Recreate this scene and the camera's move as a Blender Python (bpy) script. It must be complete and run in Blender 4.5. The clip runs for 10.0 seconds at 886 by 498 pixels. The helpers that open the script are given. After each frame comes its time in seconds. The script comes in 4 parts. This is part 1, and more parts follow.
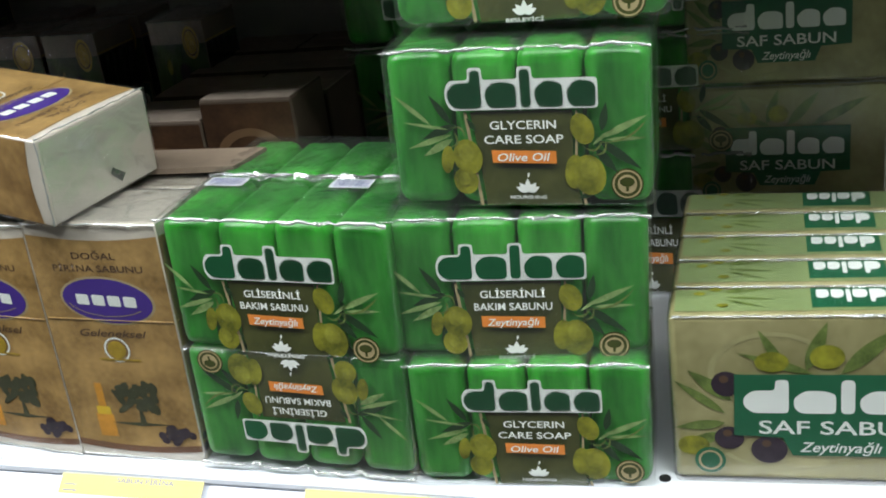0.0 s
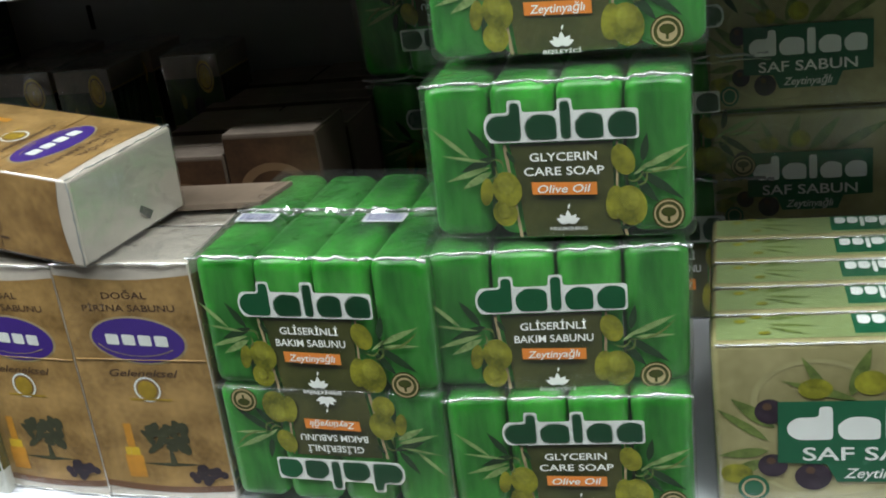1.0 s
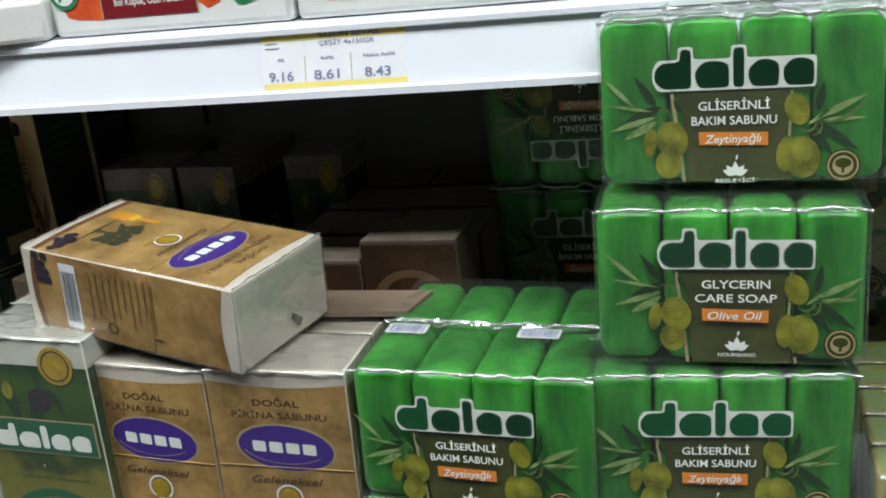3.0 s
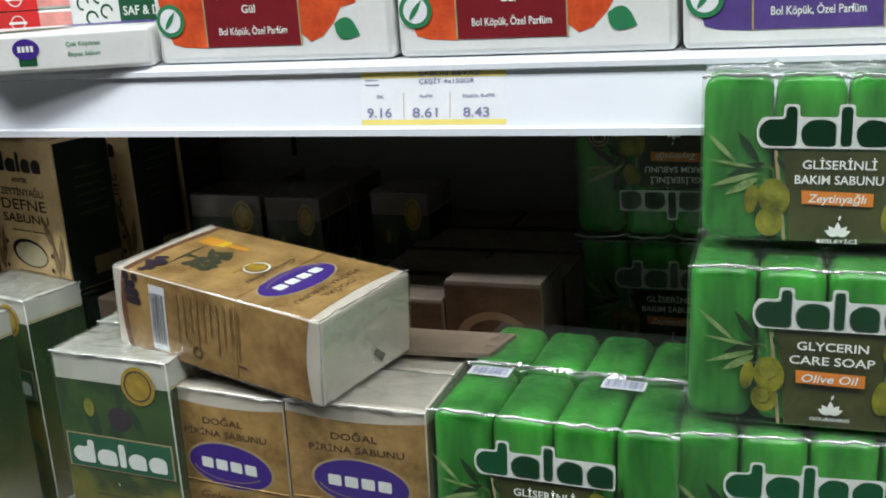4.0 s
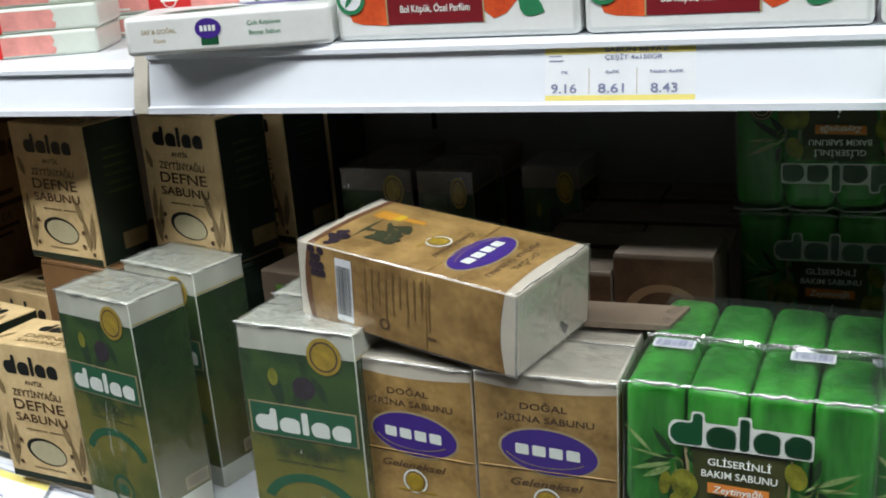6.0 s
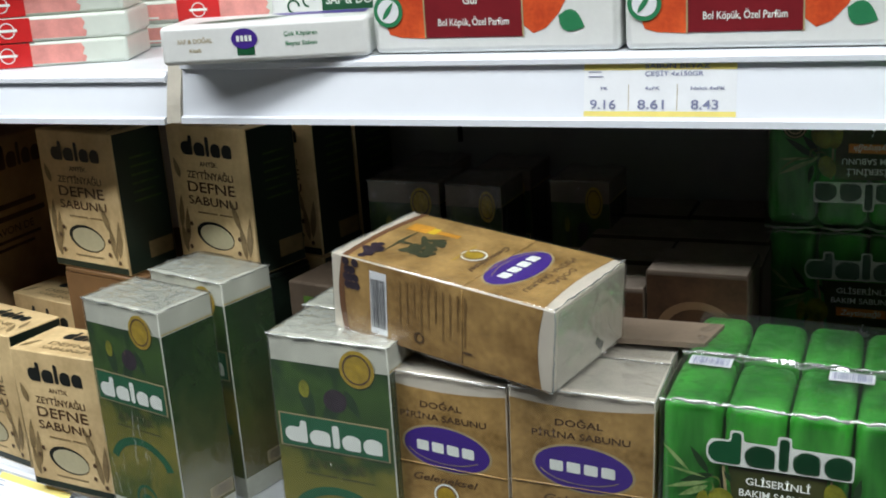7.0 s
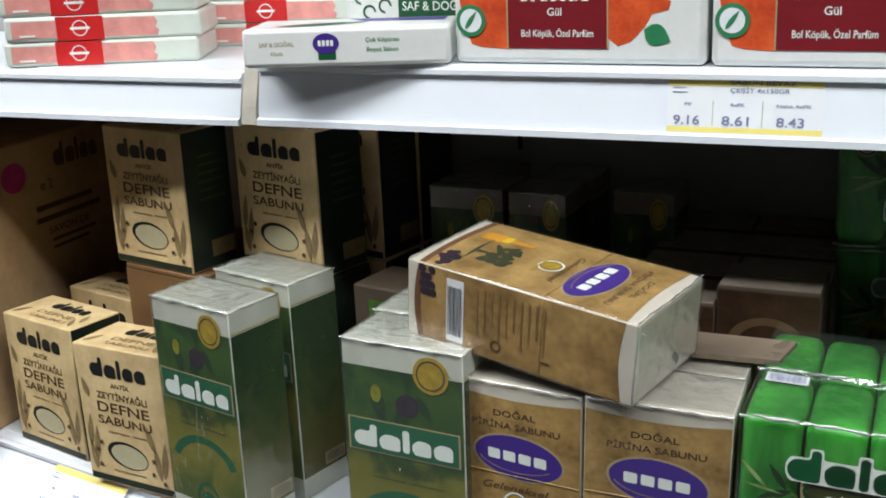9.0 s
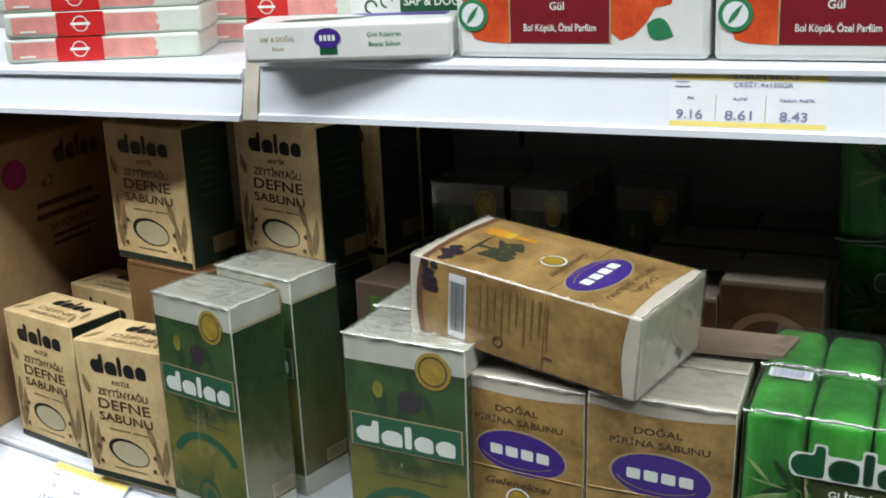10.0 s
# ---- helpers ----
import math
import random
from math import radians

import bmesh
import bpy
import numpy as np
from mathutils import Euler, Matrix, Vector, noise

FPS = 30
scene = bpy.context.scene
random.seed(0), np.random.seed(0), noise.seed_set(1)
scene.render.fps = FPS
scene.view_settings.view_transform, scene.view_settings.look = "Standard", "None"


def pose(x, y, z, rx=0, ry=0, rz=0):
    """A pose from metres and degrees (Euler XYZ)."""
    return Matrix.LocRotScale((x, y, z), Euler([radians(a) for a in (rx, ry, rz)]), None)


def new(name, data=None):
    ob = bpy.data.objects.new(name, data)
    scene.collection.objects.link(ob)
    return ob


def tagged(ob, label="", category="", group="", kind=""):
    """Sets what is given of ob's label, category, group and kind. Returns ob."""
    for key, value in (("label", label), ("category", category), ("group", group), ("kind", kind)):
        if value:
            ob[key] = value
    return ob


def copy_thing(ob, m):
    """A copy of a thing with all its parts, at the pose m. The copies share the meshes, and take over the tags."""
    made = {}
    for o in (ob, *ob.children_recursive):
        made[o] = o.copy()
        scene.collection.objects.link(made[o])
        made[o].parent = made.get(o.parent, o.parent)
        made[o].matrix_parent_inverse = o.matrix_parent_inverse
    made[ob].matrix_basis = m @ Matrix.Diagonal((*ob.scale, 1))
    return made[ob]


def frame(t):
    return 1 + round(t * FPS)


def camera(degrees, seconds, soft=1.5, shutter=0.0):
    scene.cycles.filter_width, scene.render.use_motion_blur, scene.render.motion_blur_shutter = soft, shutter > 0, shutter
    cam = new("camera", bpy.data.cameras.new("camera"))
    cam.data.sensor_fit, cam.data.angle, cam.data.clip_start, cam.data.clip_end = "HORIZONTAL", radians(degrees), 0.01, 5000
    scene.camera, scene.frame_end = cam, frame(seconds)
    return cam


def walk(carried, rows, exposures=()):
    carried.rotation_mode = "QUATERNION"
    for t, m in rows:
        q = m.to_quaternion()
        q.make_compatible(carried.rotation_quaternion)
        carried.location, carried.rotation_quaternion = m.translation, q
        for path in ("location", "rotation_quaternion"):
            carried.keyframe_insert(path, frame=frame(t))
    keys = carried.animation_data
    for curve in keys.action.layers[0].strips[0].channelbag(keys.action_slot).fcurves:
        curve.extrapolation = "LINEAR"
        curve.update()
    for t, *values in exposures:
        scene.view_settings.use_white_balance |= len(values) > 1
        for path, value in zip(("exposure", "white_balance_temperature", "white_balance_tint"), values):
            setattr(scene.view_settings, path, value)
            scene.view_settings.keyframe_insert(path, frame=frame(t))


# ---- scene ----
cam = camera(42.40, 10.0, soft=1.85)
ROWS = [
    (0.0, 0.0283, -0.0644, 1.3635, 66.87, 7.14, 16.13),
    (0.5, 0.0159, -0.0660, 1.3649, 67.32, 7.56, 15.27),
    (1.0, -0.0033, -0.0677, 1.3714, 67.80, 7.74, 14.57),
    (1.5, -0.0255, -0.0709, 1.3776, 68.47, 7.79, 14.25),
    (2.0, -0.0410, -0.0740, 1.3847, 69.20, 7.64, 14.16),
    (2.5, -0.0606, -0.0779, 1.3957, 70.18, 7.05, 14.65),
    (2.7, -0.0703, -0.0809, 1.4034, 70.49, 6.80, 14.69),
    (3.8, -0.0903, -0.0876, 1.4072, 74.04, 4.03, 18.94),
    (4.0, -0.0954, -0.0870, 1.4065, 73.93, 3.90, 19.41),
    (4.5, -0.1130, -0.0914, 1.4029, 73.17, 3.96, 20.33),
    (5.0, -0.1309, -0.1000, 1.4020, 72.40, 3.80, 21.18),
    (5.5, -0.1524, -0.1148, 1.4082, 72.06, 3.93, 21.84),
    (6.0, -0.1659, -0.1242, 1.4189, 72.50, 4.63, 21.63),
    (7.5, -0.1979, -0.1334, 1.4230, 73.09, 3.17, 22.16),
    (8.0, -0.2097, -0.1404, 1.4272, 72.72, 2.62, 22.56),
    (8.5, -0.2180, -0.1453, 1.4285, 72.95, 2.36, 22.72),
    (9.0, -0.2236, -0.1468, 1.4295, 73.13, 2.39, 22.79),
    (9.5, -0.2254, -0.1465, 1.4290, 73.23, 2.49, 22.83),
    (10.0, -0.2256, -0.1462, 1.4267, 73.08, 2.43, 22.76),
]
walk(cam, [(t, pose(*p)) for t, *p in ROWS], exposures=((0.0, 0.05), (1.0, -0.05), (1.5, -0.16), (2.7, -0.16), (4.5, -0.18), (10.0, -0.16)))

# ---- light ----
PLAN = 1.27  # metres to one unit of the shelf plan
world = bpy.data.worlds.new("world")
scene.world = world
world.use_nodes = True
world.node_tree.nodes["Background"].inputs[0].default_value = (0.9, 0.95, 1.0, 1)
world.node_tree.nodes["Background"].inputs[1].default_value = 0.005
scene.view_settings.exposure = 0.0
LAMPS = [(-0.4, -0.22, 3.1, 0.36, 42.0), (1.1, -0.58, 1.4, 0.2, 33.0), (-1.9, -0.62, 1.4, 0.2, 50.0)]


# ---- materials ----
def mat(name, colour, rough=0.5, metal=0.0, vary=0.12, scale=60.0, bump=0.0, bscale=200.0, spec=0.5, coat=0.0, second=None, sub=0.0, stretch=None):
    m = bpy.data.materials.new(name)
    m.use_nodes = True
    nt = m.node_tree
    b = nt.nodes["Principled BSDF"]
    b.inputs["Roughness"].default_value, b.inputs["Metallic"].default_value = rough, metal
    b.inputs["Specular IOR Level"].default_value = spec
    b.inputs["Coat Weight"].default_value, b.inputs["Coat Roughness"].default_value = coat, 0.12
    if sub:
        b.inputs["Subsurface Weight"].default_value = sub
        b.inputs["Subsurface Radius"].default_value = (0.35, 1.0, 0.35)
        b.inputs["Subsurface Scale"].default_value = 0.035
    tc = nt.nodes.new("ShaderNodeTexCoord")
    where = tc.outputs["Object"]
    if stretch:
        mp = nt.nodes.new("ShaderNodeMapping")
        mp.inputs["Scale"].default_value = stretch
        nt.links.new(where, mp.inputs["Vector"])
        where = mp.outputs[0]
    big, fine = nt.nodes.new("ShaderNodeTexNoise"), nt.nodes.new("ShaderNodeTexNoise")
    for n, s in ((big, scale), (fine, scale * 7)):
        n.inputs["Scale"].default_value, n.inputs["Detail"].default_value = s, 4
        nt.links.new(where, n.inputs["Vector"])
    add = nt.nodes.new("ShaderNodeMath")
    add.operation = "MULTIPLY_ADD"
    add.inputs[1].default_value = 0.35
    nt.links.new(fine.outputs[0], add.inputs[0])
    nt.links.new(big.outputs[0], add.inputs[2])
    ramp = nt.nodes.new("ShaderNodeValToRGB")
    dark = tuple(c * (1 - vary) for c in colour)
    light = tuple(min(1, c * (1 + vary)) for c in (second or colour))
    ramp.color_ramp.elements[0].position, ramp.color_ramp.elements[1].position = 0.45, 0.92
    ramp.color_ramp.elements[0].color, ramp.color_ramp.elements[1].color = (*dark, 1), (*light, 1)
    nt.links.new(add.outputs[0], ramp.inputs[0])
    nt.links.new(ramp.outputs[0], b.inputs["Base Color"])
    if bump:
        bn, tex = nt.nodes.new("ShaderNodeBump"), nt.nodes.new("ShaderNodeTexNoise")
        tex.inputs["Scale"].default_value, tex.inputs["Detail"].default_value = bscale, 3
        bn.inputs["Strength"].default_value, bn.inputs["Distance"].default_value = bump, 0.001
        nt.links.new(tc.outputs["Object"], tex.inputs["Vector"])
        nt.links.new(tex.outputs[0], bn.inputs["Height"])
        nt.links.new(bn.outputs[0], b.inputs["Normal"])
    return m


def film_mat(name, bump=0.5, rough=0.05, haze=0.012, gloss_base=0.075):
    """Clear shrink film: sees through, with a glossy crinkled skin."""
    m = bpy.data.materials.new(name)
    m.use_nodes = True
    nt = m.node_tree
    nt.nodes.remove(nt.nodes["Principled BSDF"])
    out = nt.nodes["Material Output"]
    clear, gloss, milk = nt.nodes.new("ShaderNodeBsdfTransparent"), nt.nodes.new("ShaderNodeBsdfGlossy"), nt.nodes.new("ShaderNodeBsdfDiffuse")
    gloss.inputs["Roughness"].default_value = rough
    milk.inputs["Color"].default_value = (0.8, 0.85, 0.8, 1)
    tc, wrinkle, ridge = nt.nodes.new("ShaderNodeTexCoord"), nt.nodes.new("ShaderNodeTexNoise"), nt.nodes.new("ShaderNodeTexNoise")
    wrinkle.inputs["Scale"].default_value, wrinkle.inputs["Detail"].default_value, wrinkle.inputs["Distortion"].default_value = 38, 3, 1.5
    ridge.inputs["Scale"].default_value, ridge.inputs["Detail"].default_value = 140, 2
    stretch = nt.nodes.new("ShaderNodeMapping")
    stretch.inputs["Scale"].default_value = (1, 1, 0.35)
    nt.links.new(tc.outputs["Object"], stretch.inputs["Vector"])
    for n in (wrinkle, ridge):
        nt.links.new(stretch.outputs[0], n.inputs["Vector"])
    mix = nt.nodes.new("ShaderNodeMath")
    mix.operation = "MULTIPLY_ADD"
    mix.inputs[1].default_value = 0.12
    nt.links.new(ridge.outputs[0], mix.inputs[0])
    fold, crease = nt.nodes.new("ShaderNodeMath"), nt.nodes.new("ShaderNodeMath")
    fold.operation, fold.inputs[1].default_value = "SUBTRACT", 0.5
    crease.operation = "ABSOLUTE"
    nt.links.new(wrinkle.outputs[0], fold.inputs[0])
    nt.links.new(fold.outputs[0], crease.inputs[0])
    nt.links.new(crease.outputs[0], mix.inputs[2])
    bn = nt.nodes.new("ShaderNodeBump")
    bn.inputs["Strength"].default_value, bn.inputs["Distance"].default_value = bump, 0.004
    nt.links.new(mix.outputs[0], bn.inputs["Height"])
    nt.links.new(bn.outputs[0], gloss.inputs["Normal"])
    lw, power, fr = nt.nodes.new("ShaderNodeLayerWeight"), nt.nodes.new("ShaderNodeMath"), nt.nodes.new("ShaderNodeMath")
    lw.inputs["Blend"].default_value = 0.5
    nt.links.new(bn.outputs[0], lw.inputs["Normal"])
    power.operation, power.inputs[1].default_value = "POWER", 4.0
    nt.links.new(lw.outputs["Facing"], power.inputs[0])
    fr.operation, fr.inputs[1].default_value, fr.inputs[2].default_value = "MULTIPLY_ADD", 0.6, gloss_base
    nt.links.new(power.outputs[0], fr.inputs[0])
    hazy, skin = nt.nodes.new("ShaderNodeMixShader"), nt.nodes.new("ShaderNodeMixShader")
    each, uneven = nt.nodes.new("ShaderNodeObjectInfo"), nt.nodes.new("ShaderNodeMath")
    uneven.operation, uneven.inputs[1].default_value, uneven.inputs[2].default_value = "MULTIPLY_ADD", haze * 5, haze * 0.6
    nt.links.new(each.outputs["Random"], uneven.inputs[0])
    nt.links.new(uneven.outputs[0], hazy.inputs[0])
    nt.links.new(clear.outputs[0], hazy.inputs[1])
    nt.links.new(milk.outputs[0], hazy.inputs[2])
    nt.links.new(fr.outputs[0], skin.inputs[0])
    nt.links.new(hazy.outputs[0], skin.inputs[1])
    nt.links.new(gloss.outputs[0], skin.inputs[2])
    nt.links.new(skin.outputs[0], out.inputs["Surface"])
    return m


FILM = film_mat("clear_film", 0.85, 0.05, 0.006)
FILM_LOOSE = film_mat("loose_film", 0.15, 0.07, 0.003, 0.09)
FILM_CRACKLE = film_mat("crackled_film", 0.5, 0.08, 0.012, 0.2)
# Fold film with extra white haze that paints in bright glints.
FILM_EDGE_GLINT = film_mat("film_fold", 0.2, 0.16, 0.16, 0.5)
SOAP = mat("green_glycerin", (0.015, 0.16, 0.024), 0.3, vary=0.25, scale=34, second=(0.075, 0.36, 0.06), sub=0.9, stretch=(1, 1, 0.22))
LOGO_GREEN = mat("logo_green", (0.012, 0.09, 0.035), 0.35, vary=0.08)
INK_WHITE = mat("ink_white", (0.82, 0.86, 0.8), 0.4, vary=0.05)
PANEL_OLIVE = mat("panel_olive", (0.045, 0.06, 0.014), 0.35, vary=0.15, scale=40, second=(0.075, 0.08, 0.02))
INK_ORANGE = mat("ink_orange", (0.72, 0.24, 0.045), 0.4, vary=0.08)
INK_TAN = mat("ink_tan", (0.42, 0.34, 0.18), 0.4, vary=0.1)
OLIVE = mat("olive_skin_print", (0.13, 0.145, 0.01), 0.35, vary=0.3, scale=75, second=(0.29, 0.29, 0.022))
OLIVE_LIGHT = mat("olive_light_print", (0.21, 0.225, 0.018), 0.35, vary=0.3, scale=75, second=(0.34, 0.34, 0.04))
LEAF_DARK = mat("leaf_dark_print", (0.012, 0.045, 0.012), 0.4, vary=0.3, scale=120)
LEAF_MID = mat("leaf_mid_print", (0.07, 0.12, 0.02), 0.4, vary=0.3, scale=120, second=(0.16, 0.22, 0.05))
LEAF_PALE = mat("leaf_pale_print", (0.12, 0.25, 0.05), 0.4, vary=0.3, scale=120, second=(0.3, 0.42, 0.16))
# Off-white and cream box ends, darkened to paint the rear shade in.
END_SHADED = mat("shaded_wrap_end", (0.24, 0.195, 0.155), 0.6, spec=0.2, vary=0.2, scale=30, bump=0.3, bscale=60)
# Brown wrap darkened so the colour carries the rear shade.
KRAFT_SHADED = mat("shaded_brown_wrap", (0.07, 0.05, 0.034), 0.65, spec=0.2, vary=0.15, scale=30, bump=0.3, bscale=60)
KRAFT_GOLD = mat("gold_brown_print", (0.23, 0.128, 0.034), 0.3, vary=0.2, scale=38, second=(0.47, 0.3, 0.105), bump=0.4, bscale=50, coat=0.3)
SIDE_GOLD = mat("brown_side_print", (0.24, 0.125, 0.036), 0.3, vary=0.22, scale=30, second=(0.46, 0.29, 0.1), bump=0.4, bscale=50, coat=0.3)
CREAM = mat("cream_wrap", (0.64, 0.59, 0.49), 0.35, vary=0.12, scale=40, bump=0.7, bscale=45, coat=0.25)
PURPLE = mat("purple_print", (0.06, 0.025, 0.25), 0.35, vary=0.06)
INK_BROWN = mat("ink_brown", (0.1, 0.055, 0.025), 0.5, vary=0.1)
INK_BLACK = mat("ink_black", (0.012, 0.014, 0.012), 0.45, vary=0.1)
INK_YELLOW_PALE = mat("label_yellow", (0.85, 0.72, 0.2), 0.5, vary=0.05)
INK_YELLOW = mat("ink_yellow", (0.75, 0.52, 0.03), 0.45, vary=0.08)
PAPER = mat("paper_white", (0.8, 0.82, 0.84), 0.55, vary=0.03)
TREE_PRINT = mat("tree_print", (0.045, 0.05, 0.02), 0.5, vary=0.3, scale=200)
GRAPE = mat("dark_olive_print", (0.03, 0.018, 0.03), 0.4, vary=0.4, scale=150)
AMBER = mat("amber_print", (0.65, 0.3, 0.03), 0.4, vary=0.2, scale=90)
ANTIK_GREEN = mat("antique_green_print", (0.012, 0.075, 0.014), 0.3, vary=0.35, scale=26, second=(0.09, 0.16, 0.02), coat=0.35)
SIDE_GREEN = mat("antique_side_print", (0.035, 0.08, 0.016), 0.28, vary=0.3, scale=14, second=(0.12, 0.17, 0.04), coat=0.4)
PANEL_GREEN = mat("panel_green", (0.01, 0.12, 0.05), 0.35, vary=0.08)
GOLD_SEAL = mat("gold_seal", (0.5, 0.34, 0.03), 0.35, metal=0.2, vary=0.25, scale=160)
WHITE_END = mat("white_carton", (0.6, 0.61, 0.52), 0.32, vary=0.16, scale=40, bump=0.8, bscale=42, coat=0.4)
TAN_CARD = mat("tan_card", (0.6, 0.42, 0.2), 0.55, vary=0.1, scale=30, second=(0.72, 0.54, 0.28))
DARK_CARD = mat("dark_card_side", (0.012, 0.022, 0.014), 0.4, vary=0.2, scale=40)
SHADE_TAN = mat("tan_leaf_print", (0.26, 0.18, 0.08), 0.55, vary=0.25, scale=120)
SOAP_PALE = mat("pale_soap", (0.5, 0.45, 0.28), 0.5, vary=0.1, scale=40)
# Front print of the rear gold boxes, with shade put into the colour.
GOLD_SHADED = mat("shaded_gold_print", (0.022, 0.011, 0.006), 0.6, spec=0.15, vary=0.3, scale=40, second=(0.045, 0.022, 0.01))
FLAP_CARD = mat("grey_brown_card", (0.2, 0.15, 0.105), 0.6, vary=0.15, scale=40)
TRAY_CARD = mat("brown_tray_card", (0.17, 0.085, 0.03), 0.6, vary=0.15, scale=40)
CARTON = mat("corrugated_carton", (0.42, 0.26, 0.12), 0.7, vary=0.14, scale=18, second=(0.5, 0.32, 0.155), bump=0.1, bscale=150)
STEEL_WHITE = mat("white_enamel", (0.74, 0.77, 0.8), 0.3, vary=0.03, scale=12)
# Dark colour for the unseen sheets that soak up light under the decks.
PAN_DARK = mat("dark_pan", (0.24, 0.235, 0.23), 0.6, vary=0.2, scale=14)
RAIL_WHITE = mat("white_plastic", (0.8, 0.83, 0.88), 0.25, vary=0.02, scale=12)
BACK_GREY = mat("grey_enamel", (0.34, 0.335, 0.335), 0.45, vary=0.05, scale=8)
BLACK = mat("black_slot", (0.004, 0.004, 0.004), 0.7, vary=0.1)
SOAP_EDGE = mat("soap_edge_print", (0.36, 0.34, 0.16), 0.35, vary=0.15, scale=60)
CREAM_PRINT = mat("cream_olive_print", (0.27, 0.25, 0.1), 0.3, vary=0.15, scale=24, second=(0.38, 0.35, 0.17), coat=0.3)
MINT_PRINT = mat("mint_top_print", (0.25, 0.33, 0.13), 0.3, vary=0.12, scale=24, coat=0.3)
MILK_WHITE = mat("milky_white_wrap", (0.78, 0.79, 0.76), 0.35, vary=0.05, scale=40, bump=0.25, bscale=60, coat=0.3)
ROSE_RED = mat("rose_red_print", (0.62, 0.06, 0.018), 0.4, vary=0.2, scale=50, second=(0.75, 0.12, 0.03))
CLARET = mat("claret_print", (0.2, 0.012, 0.018), 0.4, vary=0.1)
LAVENDER = mat("lavender_print", (0.1, 0.06, 0.24), 0.4, vary=0.2, scale=80)
STRIPE_RED = mat("stripe_red_print", (0.6, 0.02, 0.02), 0.4, vary=0.06)
BLUSH = mat("blush_print", (0.72, 0.3, 0.26), 0.4, vary=0.15, scale=90)
PALE_WRAP = mat("pale_green_wrap", (0.62, 0.66, 0.58), 0.35, vary=0.06, scale=30, bump=0.2, bscale=60, coat=0.3)
FLOOR_TILE = mat("floor_tile", (0.055, 0.053, 0.05), 0.3, vary=0.06, scale=6)
PINK = mat("pink_goods", (0.55, 0.05, 0.2), 0.5, vary=0.3, scale=60)
WALL_LOW_BOUNCE = mat("wall_low_bounce", (0.1, 0.095, 0.09), 0.6, vary=0.04, scale=3)
SEAL_GREEN = mat("seal_green", (0.03, 0.22, 0.09), 0.4, vary=0.1)
FAINT_BROWN = mat("faint_brown_print", (0.25, 0.145, 0.048), 0.4, vary=0.3, scale=150)


def grad_mat(name, stops, tall, rough=0.3, blotch=0.22, scale=30.0):
    """Printed artwork that shades from foot to head of a pack, with cloudy blotches."""
    m = bpy.data.materials.new(name)
    m.use_nodes = True
    nt = m.node_tree
    b = nt.nodes["Principled BSDF"]
    b.inputs["Roughness"].default_value, b.inputs["Coat Weight"].default_value, b.inputs["Coat Roughness"].default_value = rough, 0.35, 0.12
    tc, sep, cloud = nt.nodes.new("ShaderNodeTexCoord"), nt.nodes.new("ShaderNodeSeparateXYZ"), nt.nodes.new("ShaderNodeTexNoise")
    cloud.inputs["Scale"].default_value, cloud.inputs["Detail"].default_value, cloud.inputs["Distortion"].default_value = scale, 5, 0.8
    nt.links.new(tc.outputs["Object"], sep.inputs[0])
    nt.links.new(tc.outputs["Object"], cloud.inputs["Vector"])
    rise, centre, mix = nt.nodes.new("ShaderNodeMath"), nt.nodes.new("ShaderNodeMath"), nt.nodes.new("ShaderNodeMath")
    rise.operation, rise.inputs[1].default_value = "DIVIDE", tall
    centre.operation, centre.inputs[1].default_value = "SUBTRACT", 0.5
    mix.operation, mix.inputs[1].default_value = "MULTIPLY_ADD", blotch * 3
    nt.links.new(sep.outputs["Z"], rise.inputs[0])
    nt.links.new(cloud.outputs[0], centre.inputs[0])
    nt.links.new(centre.outputs[0], mix.inputs[0])
    nt.links.new(rise.outputs[0], mix.inputs[2])
    ramp = nt.nodes.new("ShaderNodeValToRGB")
    el = ramp.color_ramp.elements
    while len(el) < len(stops):
        el.new(0.5)
    for e, (at, colour) in zip(el, stops):
        e.position, e.color = at, (*colour, 1)
    nt.links.new(mix.outputs[0], ramp.inputs[0])
    nt.links.new(ramp.outputs[0], b.inputs["Base Color"])
    return m


ANTIK_FRONT = grad_mat("antique_front_print", ((0.1, (0.07, 0.11, 0.016)), (0.3, (0.22, 0.2, 0.03)), (0.5, (0.15, 0.15, 0.018)), (0.62, (0.022, 0.065, 0.01)), (0.78, (0.04, 0.1, 0.014)), (0.9, (0.008, 0.04, 0.008))), 0.172)
ANTIK_SIDE = grad_mat("antique_side_print", ((0.1, (0.13, 0.115, 0.03)), (0.4, (0.06, 0.075, 0.018)), (0.65, (0.02, 0.05, 0.012)), (0.85, (0.007, 0.032, 0.008))), 0.172, 0.25)
PRICE_INK = mat("price_ink", (0.22, 0.24, 0.38), 0.5, vary=0.05)


# ---- building helpers ----
def part(name, bm, material, parent, label=""):
    me = bpy.data.meshes.new(name)
    bm.to_mesh(me)
    bm.free()
    me.materials.append(material)
    ob = new(name, me)
    ob.parent = parent
    if label:
        ob["label"] = label
    return ob


def thing(name, label, category, group="", kind=""):
    return tagged(new(name), label, category, group, kind)


